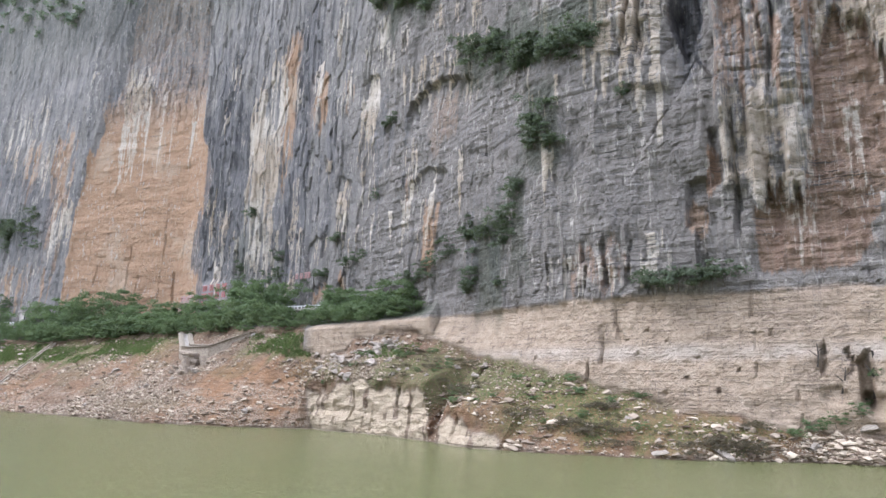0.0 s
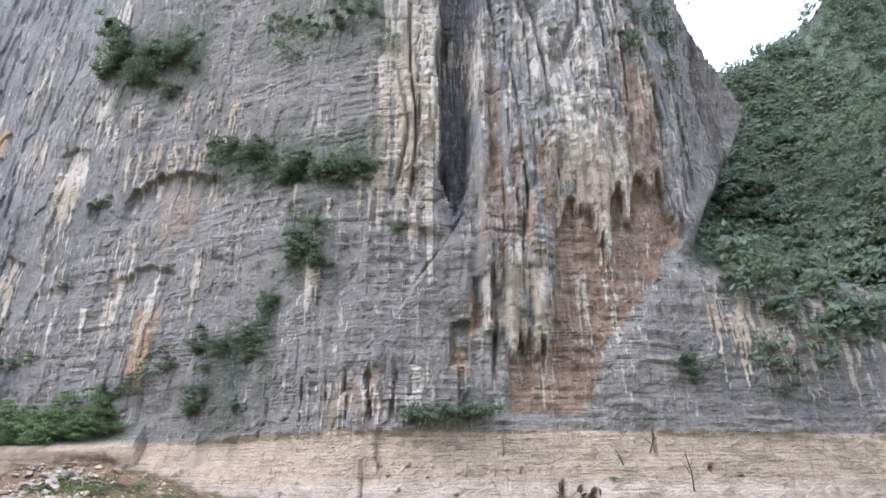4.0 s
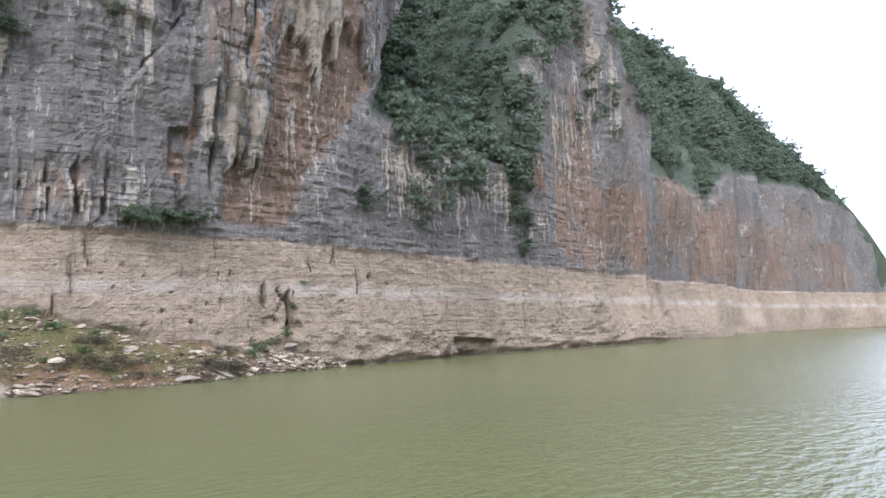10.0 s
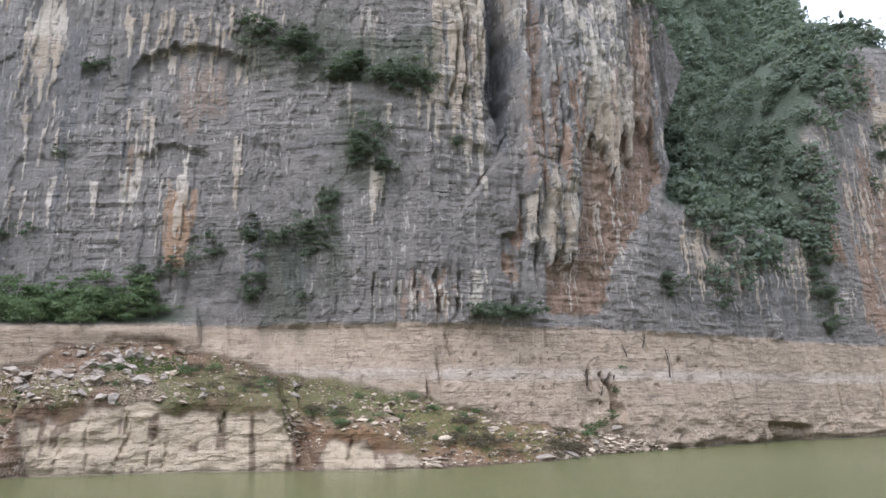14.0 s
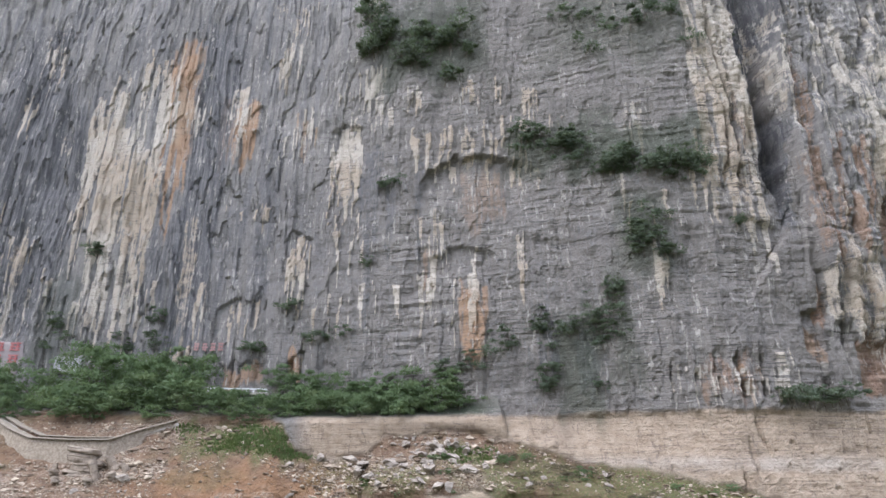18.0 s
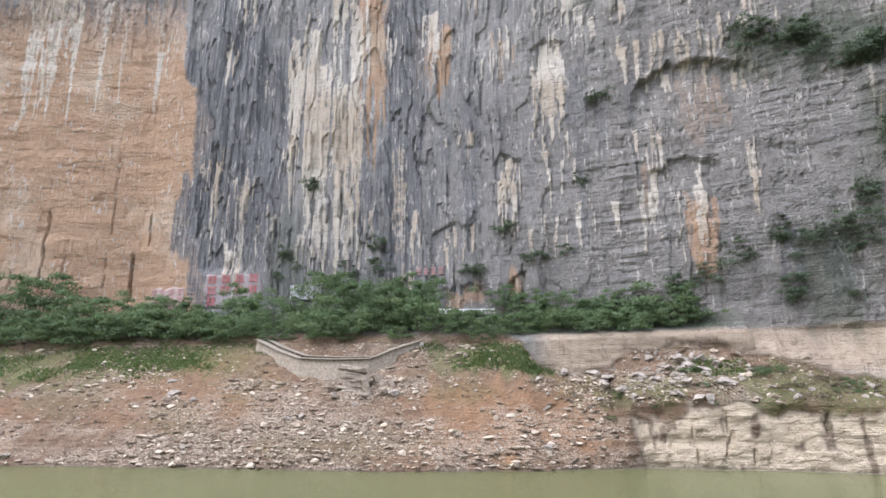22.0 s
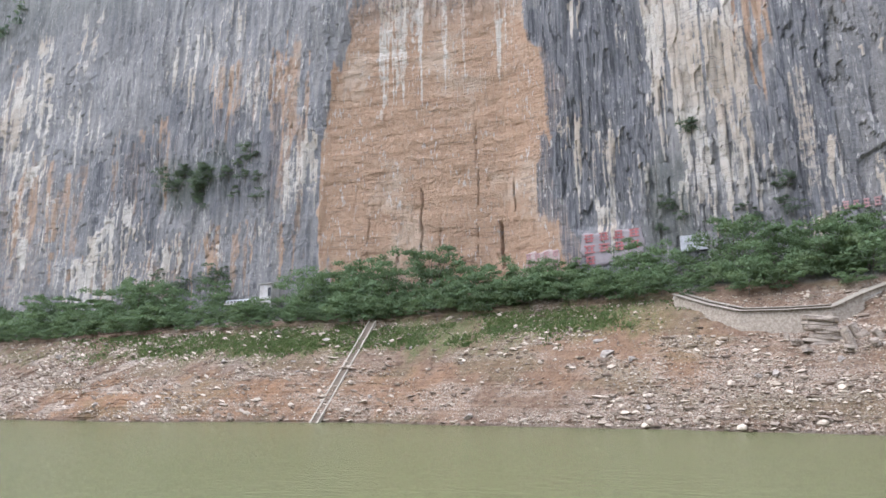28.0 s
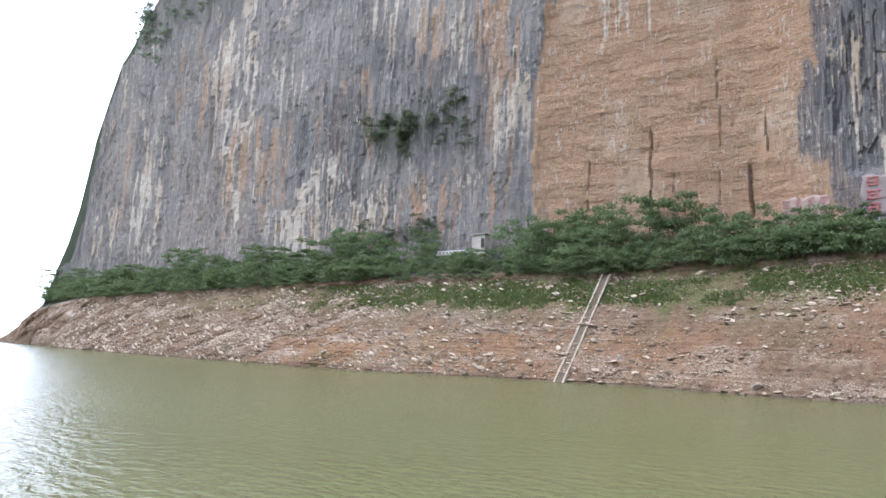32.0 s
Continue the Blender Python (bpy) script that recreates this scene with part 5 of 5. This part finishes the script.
# the ones that stand out
for x, z, s, wide, text in ((-45.2, 6.0, 0.95, 1.5, "flat white limestone block lying on the scree"), (-11.2, 12.0, 1.0, 1.1, "large pale boulder at the foot of a rock step"), (-15.0, 10.8, 0.8, 0.7, "upright pale stone block on red earth"),
                            (-82.5, 0.9, 0.8, 1.3, "white stone at the water's edge"), (-59.2, 2.3, 0.8, 1.4, "rounded white stone above the waterline"), (-62, 8.2, 0.8, 1.3, "white block on brown earth"),
                            (-33.5, 8.6, 0.9, 1.2, "white block below broken slabs"), (-7, 11.6, 1.2, 1.3, "large grey boulder at the foot of a rock step"), (2, 12.0, 1.0, 1.4, "pale broken boulder on the scree"),
                            (-2, 11.0, 1.0, 1.3, "pale broken boulder on the scree"), (6, 11.6, 1.0, 1.5, "pale broken boulder on the scree"), (57, 0.4, 0.9, 2.4, "flat white slab at the water's edge"),
                            (51, 0.4, 0.7, 2.6, "flat white slab at the water's edge"), (69, 3.2, 1.0, 1.2, "pale fallen block at the foot of the band"), (64.5, 1.5, 0.9, 1.4, "pale fallen block at the foot of the band")):
    tagged(boulder(int(x * 7), x, z, s, rng.uniform(0, 360), wide), text)


def layered_block(x, z, wide, deep, tall, layers, lean, turn, seed):
    """A fallen block of bedrock: uneven beds on one another, each with chipped edges."""
    gen = np.random.default_rng(seed)
    block = tagged(new("boulder"), "great tilted block of bedded limestone below the terrace wall", "boulder", "broken blocks below the terrace wall")
    block.matrix_basis = pose(x, on_wall(x, z - 0.4) - 0.3 * deep, z, 0, lean, turn)
    z0 = -0.5 * tall
    for k in range(layers):
        bm = bmesh.new()
        high = tall / layers * gen.uniform(0.7, 1.35)
        shrink, dx, dy = gen.uniform(0.66, 1.08), gen.uniform(-0.13, 0.13) * wide, gen.uniform(-0.1, 0.1) * deep
        corners = 13
        ring = []
        for lift, inset in ((0.0, 0.93), (0.25, 1.0), (0.8, 0.99), (1.0, 0.9)):
            row = []
            for c in range(corners):
                a = math.tau * c / corners
                q = (abs(math.cos(a)) ** 4 + abs(math.sin(a)) ** 4) ** -0.25
                chip = 1 + 0.22 * noise.noise(Vector((c * 1.7, k * 3.1, seed + lift)))
                row.append(bm.verts.new((dx + 0.5 * wide * shrink * inset * q * math.cos(a) * chip, dy + 0.5 * deep * shrink * inset * q * math.sin(a) * chip, z0 + high * lift + 0.04 * noise.noise(Vector((c, k, seed))))))
            ring.append(row)
        for lo, hi in zip(ring, ring[1:]):
            for c in range(corners):
                bm.faces.new((lo[c], lo[(c + 1) % corners], hi[(c + 1) % corners], hi[c]))
        bm.faces.new(ring[0][::-1])
        bm.faces.new(ring[-1])
        part("bed", bm, M_SLAB, block)
        z0 += high * 0.93



for k, (x, z, wide, deep, tall, layers, lean, turn) in enumerate(((-39.6, 10.6, 4.3, 3.0, 3.6, 7, 8, 6), (-36.3, 10.9, 1.5, 2.0, 3.4, 2, -28, 14), (-37.3, 9.6, 0.9, 1.8, 2.8, 1, -18, 10), (-42.6, 9.7, 1.3, 1.0, 1.0, 2, 14, 40), (-43.5, 10.4, 0.8, 0.8, 0.8, 2, 0, 15),
                                                                 (-35.0, 9.2, 1.2, 1.0, 0.8, 2, -20, 70), (-41.8, 8.7, 1.2, 1.0, 0.7, 2, 5, 120), (-37.6, 8.5, 1.1, 0.9, 0.7, 2, -12, 200), (-34.4, 10.2, 1.0, 0.9, 1.2, 2, -35, 20))):
    layered_block(x, z, wide, deep, tall, layers, lean, turn, 640 + k)

# grass in tufts on the upper bank
gen = np.random.default_rng(44)
gx, gz = gen.uniform(-215, 45, 120000), gen.uniform(2, 17, 120000)
rich = np.maximum.reduce([(1 - ease(0.5, 1.2, np.maximum(np.abs(gx - x) / w, np.abs(gz - z) / h) + 0.8 * fbm(gx / 5, gz / 2, 45, 3))) for x, z, w, h in ((-130, 13.7, 45, 2.4), (-75, 15, 16, 2.2), (-21, 13.8, 8, 2.2), (8, 12, 4, 1.2))])
keep = (gen.uniform(size=120000) < rich) & (gz < bank_top_z(gx))
gx, gz = gx[keep][:15000], gz[keep][:15000]
gy = surface_y(gx, gz)
blades = 4
ang, hgt = gen.uniform(0, math.tau, (len(gx), blades)), gen.uniform(0.18, 0.45, (len(gx), blades))
root = np.stack([gx, gy - 0.05, gz - 0.05], -1)[:, None]
side = np.stack([np.cos(ang), np.sin(ang), 0 * ang], -1) * 0.09
tip = root + np.stack([gen.normal(0, 0.15, ang.shape), gen.normal(-0.05, 0.12, ang.shape), hgt], -1)
co = np.stack([root - side, root + side, tip], 2).reshape(-1, 3)
tagged(new("turf", loose_mesh("turf", co, np.arange(len(co)).reshape(-1, 3), M_GRASS)), "thin green grass in tufts on the upper bank", "grass", kind="stuff")


# ---- built things ----
def box(bm, x0, x1, y0, y1, z0, z1, bevel=0.0):
    v = [bm.verts.new((x, y, z)) for z in (z0, z1) for y in (y0, y1) for x in (x0, x1)]
    fs = [bm.faces.new([v[i] for i in q]) for q in ((0, 2, 3, 1), (4, 5, 7, 6), (0, 1, 5, 4), (2, 6, 7, 3), (0, 4, 6, 2), (1, 3, 7, 5))]
    if bevel:
        bmesh.ops.bevel(bm, geom=list({e for f in fs for e in f.edges}), offset=bevel, segments=1, affect="EDGES")
    return v


def run(bm, pts, thick, low, high, cuts=5):
    """A wall along a line of places, its foot low under and its top high over them, with an uneven face."""
    line = []
    for a, b in zip(pts, pts[1:]):
        line += [Vector(a).lerp(Vector(b), k / cuts) for k in range(cuts)]
    line.append(Vector(pts[-1]))
    rings = []
    for k, p in enumerate(line):
        q, o = line[min(k + 1, len(line) - 1)], line[max(k - 1, 0)]
        d = (q - o).to_2d().normalized()
        nrm = Vector((d.y, -d.x, 0))
        wob = 0.07 * noise.noise(p * 0.9)
        rings.append([bm.verts.new(p + nrm * (thick * 0.5 + wob + batter) + Vector((0, 0, z))) for z, batter in ((low, 0.35), (high, 0.0))] +
                     [bm.verts.new(p - nrm * (thick * 0.5) + Vector((0, 0, z))) for z in (high, low)])
    for a, b in zip(rings, rings[1:]):
        for i in range(4):
            bm.faces.new((a[i], a[(i + 1) % 4], b[(i + 1) % 4], b[i]))
    bm.faces.new(rings[0])
    bm.faces.new(rings[-1][::-1])
    bmesh.ops.recalc_face_normals(bm, faces=bm.faces)


def terrace_wall():
    top = tagged(new("terrace_wall"), "rubble stone terrace wall with a pale coping, bent in a shallow V", "wall")
    outer = [(-56.8, 101.2, 17.6), (-52.4, 97.8, 15.6), (-48.2, 94.8, 14.1), (-43, 93.4, 13.8), (-38.3, 92.8, 13.8), (-35.2, 94.6, 15.3), (-31.6, 96.8, 16.7)]
    bm = bmesh.new()
    run(bm, outer, 0.6, -3.0, 0.0)
    part("masonry", bm, M_WALLSTONE, top)
    bm = bmesh.new()
    run(bm, outer, 0.75, 0.0, 0.14)
    part("coping", bm, M_COPING, top, "pale mortar coping")
    inner = [(x + 0.5, y + 1.9, z + 0.15) for x, y, z in outer]
    bm = bmesh.new()
    run(bm, inner, 0.45, -1.6, 0.35)
    part("inner_parapet", bm, M_WALLSTONE, top)
    bm = bmesh.new()
    run(bm, inner, 0.6, 0.35, 0.47)
    part("inner_coping", bm, M_COPING, top)
    bm = bmesh.new()
    run(bm, [(x + 0.25, y + 0.95, z) for x, y, z in outer], 1.5, -0.5, -0.08)
    part("walkway", bm, M_CONCRETE, top, "grey stone path between the walls")


def stairway():
    top = tagged(new("stairway"), "narrow concrete stair with two pale kerbs down to the water", "stairs")
    a, b = Vector((-108.3, 85.0, -0.4)), Vector((-109.6, 104.6, 16.6))
    steps = 88
    d = (b - a) / steps
    side = Vector((d.y, -d.x, 0)).normalized()
    tread = None
    for k in range(steps):
        p = a + d * (k + 0.5)
        if tread is None:
            bm = bmesh.new()
            box(bm, -0.52, 0.52, -0.16, 0.2, -0.5, 0.09, 0.012)
            tread = part("step", bm, M_STEP, top)
            ob = tread
        else:
            ob = tread.copy()
            scene.collection.objects.link(ob)
        ob.matrix_basis = Matrix.Translation(p) @ Matrix.Rotation(math.atan2(-side.x, side.y) - math.pi / 2, 4, "Z")
    for s in (-1, 1):
        bm = bmesh.new()
        off = side * (0.66 * s)
        ring = []
        for k in range(23):
            p = a + d * (k * 4) + off
            wob = 0.05 * noise.noise(p)
            ring.append([bm.verts.new(p + side * u + Vector((0, 0, z + wob))) for u, z in ((-0.12, -0.5), (0.12, -0.5), (0.12, 0.3), (-0.12, 0.3))])
        for u, w in zip(ring, ring[1:]):
            for i in range(4):
                bm.faces.new((u[i], u[(i + 1) % 4], w[(i + 1) % 4], w[i]))
        bm.faces.new(ring[0][::-1])
        bm.faces.new(ring[-1])
        bmesh.ops.recalc_face_normals(bm, faces=bm.faces)
        part("kerb", bm, M_KERB, top, "pale concrete kerb")


def guard_rail(x0, x1, y, z, foot, label):
    top = tagged(new("guard_rail"), label, "railing")
    bm = bmesh.new()
    box(bm, x0, x1, y - 0.12, y + 0.12, z + 0.42, z + 0.62, 0.03)
    part("top_rail", bm, M_WHITE, top)
    bm = bmesh.new()
    box(bm, x0 - 0.2, x1 + 0.2, y - 0.35, y + 2.2, z - 0.35, z, 0.03)
    part("deck_slab", bm, M_CONCRETE, top, "grey concrete path slab")
    many = int((x1 - x0) / 0.9)
    post = None
    for k in range(many + 1):
        if post is None:
            bm = bmesh.new()
            box(bm, -0.09, 0.09, -0.09, 0.09, 0, 0.42)
            post = part("post", bm, M_WHITE, top)
            ob = post
        else:
            ob = post.copy()
            scene.collection.objects.link(ob)
        ob.location = (x0 + 0.15 + (x1 - x0 - 0.3) * k / many, y, z)
    for f in (0.12, 0.5, 0.88):
        bm = bmesh.new()
        x = x0 + (x1 - x0) * f
        box(bm, x - 0.25, x + 0.25, y + 0.3, y + 0.9, foot, z - 0.35)
        part("pier", bm, M_CONCRETE, top)


def hut():
    top = tagged(new("hut"), "small grey concrete hut with a flat slab roof among the trees", "hut")
    x0, x1, y0, y1, z0, z1 = -142.3, -139.2, 112.6, 115.4, 20.0, 26.9
    bm = bmesh.new()
    box(bm, x0, x1, y0, y1, z0, z1, 0.03)
    part("wall", bm, M_CONCRETE, top)
    bm = bmesh.new()
    box(bm, x0 - 0.3, x1 + 0.3, y0 - 0.35, y1 + 0.2, z1, z1 + 0.22, 0.04)
    part("roof", bm, M_CONCRETE, top, "grey concrete roof slab")
    bm = bmesh.new()
    box(bm, x0 + 2.2, x0 + 3.0, y0 - 0.04, y0 + 0.03, z0 + 4.2, z0 + 6.1, 0.01)
    part("door", bm, M_DARK, top)


def inscription(x0, x1, z0, z1, cols, rows, panel, paint, label, drop=()):
    """Paint on the rock: a washed field and blocks of strokes that cannot be read."""
    top = tagged(new("rock_inscription"), label, "inscription")
    gx, gz = np.meshgrid(np.linspace(x0, x1, 25), np.linspace(z0, z1, 13), indexing="ij")
    ragged = 0.9 * fbm(gx / 1.6, gz / 1.6, 96, 3)
    y = surface_y(gx, gz) - 0.12
    if panel:
        ob = new("whitewash", grid_mesh("whitewash", np.stack([gx + ragged, y, gz + ragged], -1).reshape(-1, 3), 25, 13, panel))
        ob.parent = top
        thick = ob.modifiers.new("thick", "SOLIDIFY")
        thick.thickness = 0.05
    gen = np.random.default_rng(int(-x0))
    w, h = (x1 - x0) / cols, (z1 - z0) / rows
    for i in range(cols):
        for j in range(rows):
            if (i, j) in drop:
                continue
            cx, cz = x0 + (i + 0.5) * w, z0 + (j + 0.5) * h
            bm = bmesh.new()
            for k in range(3):
                zz = cz + h * (0.30 - 0.28 * k) + gen.uniform(-0.05, 0.05)
                ww = w * gen.uniform(0.24, 0.36)
                yy = on_wall(cx, zz) - 0.27
                box(bm, cx - ww, cx + ww, yy, yy + 0.16, zz - h * 0.06, zz + h * 0.06)
            for k in range(2):
                xx = cx + w * (-0.17 + 0.32 * k) + gen.uniform(-0.06, 0.06)
                yy = on_wall(xx, cz) - 0.26
                box(bm, xx - w * 0.055, xx + w * 0.055, yy, yy + 0.16, cz - h * gen.uniform(0.25, 0.38), cz + h * gen.uniform(0.2, 0.38))
            part("painted_character", bm, paint, top)


terrace_wall()
stairway()
guard_rail(-29.0, -20.2, 103.4, 21.9, 16.5, "white guard rail of a path under the cliff")
guard_rail(-149.6, -141.2, 110.6, 23.1, 17.5, "white guard rail of a path above the bushes")
hut()
inscription(-74.2, -63.2, 26.0, 32.2, 4, 3, M_LIME, M_RED, "faded red painted characters on a whitewashed patch of cliff", ((1, 0), (2, 0), (3, 0)))
inscription(-86.4, -78.9, 25.4, 30.2, 4, 3, M_PINK, M_DULLRED, "almost washed out red characters painted on the cliff")
inscription(-33.6, -28.4, 29.2, 31.0, 4, 1, None, M_DULLRED, "small faded red characters painted on the cliff")
bm = bmesh.new()
box(bm, -56.8, -52.5, on_wall(-54.6, 27) - 0.35, on_wall(-54.6, 27) + 1.5, 26.6, 29.2, 0.05)
tagged(part("plaster_panel", bm, M_PLASTER), "weathered white plaster panel set against the cliff", "panel")


# dead wood caught in the clefts of the pale band
for x, z, tall, lean, text in ((81.8, 10.6, 4.4, -0.5, "dead dark branch leaning in a crack of the pale rock"), (70.0, 6.2, 4.6, 0.15, "dark rotten tree trunk standing in a cleft"), (67.2, 6.6, 2.6, 0.5, "dead dark branch leaning in a crack of the pale rock"),
                               (65.3, 9.2, 2.4, 0.1, "dark root hanging in a cleft of the pale rock"), (77.1, 15.0, 2.2, 0.7, "dark root hanging in a cleft of the pale rock"), (73.5, 13.5, 1.8, -0.8, "dead dark branch leaning in a crack of the pale rock")):
    bm = bmesh.new()
    y = min(on_wall(x, z), on_wall(x + lean, z + tall * 0.6), on_wall(x + lean, z + tall)) - 0.12
    fat = 0.2 if "trunk" in text else 0.1
    limb(bm, (x, on_wall(x, z) - 0.1, z), (x + lean, y, z + tall), fat, fat * 0.5, 7)
    limb(bm, (x + lean * 0.4, y, z + tall * 0.45), (x + lean * 0.4 - 0.7, y - 0.1, z + tall * 0.72), fat * 0.6, 0.03, 5)
    limb(bm, (x + lean * 0.6, y, z + tall * 0.62), (x + lean * 0.6 + 0.55, y - 0.15, z + tall * 0.8), fat * 0.5, 0.03, 5)
    tagged(part("dead_branch", bm, M_DEADWOOD), text, "branch")
for x, z, s in ((68.6, 4.6, 0.36), (66.4, 3.6, 0.4), (64.6, 2.9, 0.42), (70.2, 8.4, 0.28), (72.0, 11.6, 0.25), (62.8, 2.2, 0.36), (69.4, 5.6, 0.25), (47.5, 5.6, 0.3), (39, 7.6, 0.32), (21, 9.2, 0.4), (12, 10.6, 0.45), (27.5, 4.5, 0.35), (-5, 8.2, 0.35)):
    tagged(plant(BUSHES, int(x), x, on_wall(x, z) - 0.12, z - 0.15, s, 40 * x), "small yellowish green bush growing between pale rocks", "bush", "small bushes on the bank")
k = 0
while k < 26:
    x = rng.uniform(-12, 50)
    z = rng.uniform(0.35, 0.97) * float(bank_top_z(x))
    if z > float(outcrop_h(x)) - 0.2:
        tagged(plant(BUSHES, k, x, on_wall(x, z) - 0.1, z - 0.12, rng.uniform(0.12, 0.3), rng.uniform(0, 360), 0, rng.uniform(0.9, 1.6)), "small dark green weed patch between the stones", "bush", "weeds on the bank")
        k += 1


SCRUBS = [make_tree("scrub", 700 + k, 3.4, 1.3, 12, 700, 0.11, M_SCRUB, 0.4, "low dry brown scrub on the bank", "bush", "dry scrub on the bank") for k in range(3)]
k = 0
while k < 46:
    x = rng.uniform(4, 60)
    z = rng.uniform(0.1, 0.95) * float(bank_top_z(x))
    if z > float(outcrop_h(x)) + 0.1 and fbm(np.array([x / 6]), np.array([z / 3]), 63, 2)[0] > -0.05:
        plant(SCRUBS, k, x, on_wall(x, z) - 0.1, z - 0.2, rng.uniform(0.35, 0.8), rng.uniform(0, 360), 0, rng.uniform(1.0, 1.7))
        k += 1


# ---- the tour boat, as it lies when its canopy comes into view ----
def tour_boat():
    top = tagged(new("tour_boat"), "white river tour boat with a rounded canopy over its side deck", "boat")
    x0, x1, y0, y1 = 28.45, 47.0, -8.6, -1.875

    def outline(z, grow, end, n=20):
        """Half-rounded stern, straight sides, blunt bow."""
        pts, r = [], 0.35
        for k in range(n + 1):
            a = math.pi / 2 + math.pi / 2 * k / n
            pts.append((x0 - grow + r + (r + grow * 0) * math.cos(a), y1 + grow - r + r * math.sin(a), z))
        for k in range(n + 1):
            a = math.pi + math.pi / 2 * k / n
            pts.append((x0 - grow + r + r * math.cos(a), y0 - grow + r + r * math.sin(a), z))
        pts += [(end, y0 - grow + 0.8, z), (end + 0.18 * (end - x0), (y0 + y1) / 2, z), (end, y1 + grow - 0.8, z)]
        return pts

    def shell(bm, levels, end=x1):
        rings = [[bm.verts.new(p) for p in outline(z, g, end)] for z, g in levels]
        for a, b in zip(rings, rings[1:]):
            for k in range(len(a)):
                bm.faces.new((a[k], a[(k + 1) % len(a)], b[(k + 1) % len(a)], b[k]))
        bm.faces.new(rings[0][::-1])
        bm.faces.new(rings[-1])
        bmesh.ops.recalc_face_normals(bm, faces=bm.faces)

    bm = bmesh.new()
    shell(bm, [(-0.9, -0.9), (0.2, -0.35), (1.6, -0.1), (3.6, 0.0)])
    part("hull", bm, M_BOAT, top)
    bm = bmesh.new()
    shell(bm, [(3.605, -0.02), (3.75, -0.02)])
    part("deck", bm, M_DECK, top, "grey painted deck")
    bm = bmesh.new()
    box(bm, x0 + 2.2, x1 - 1.0, y0 + 1.0, y1 - 1.75, 3.75, 5.8, 0.08)
    cabin = part("cabin", bm, M_BOAT, top)
    for k in range(6):
        bm = bmesh.new()
        box(bm, x0 + 3.0 + k * 2.3, x0 + 4.7 + k * 2.3, y1 - 1.77, y1 - 1.7, 4.6, 5.4, 0.02)
        part("cabin_window", bm, M_GLASS, cabin, "dark tinted cabin window")
    bm = bmesh.new()
    shell(bm, [(5.83, -0.57), (5.84, -0.46), (5.87, -0.37), (5.91, -0.31), (5.96, -0.275), (6.02, -0.26), (6.08, -0.262), (6.12, -0.27), (6.15, -0.285)], x0 + 1.4)
    part("canopy", bm, M_CANOPY, top, "grey rounded canopy with rusty seams")
    bm = bmesh.new()
    shell(bm, [(5.77, -0.62), (5.825, -0.60)], x0 + 1.3)
    part("canopy_lining", bm, M_DECK, top, "dark lining under the canopy")
    bm = bmesh.new()
    shell(bm, [(6.155, -0.27), (6.6, -0.28), (7.4, -0.33)], x0 + 1.4)
    part("upper_bulwark", bm, M_BOAT, top, "white plating of the upper deck")
    bm = bmesh.new()
    box(bm, x0 + 0.9, x0 + 1.0, y1 - 1.3, y1 - 1.2, 3.75, 5.77, 0.01)
    part("canopy_post", bm, M_BOAT, top)


tour_boat()
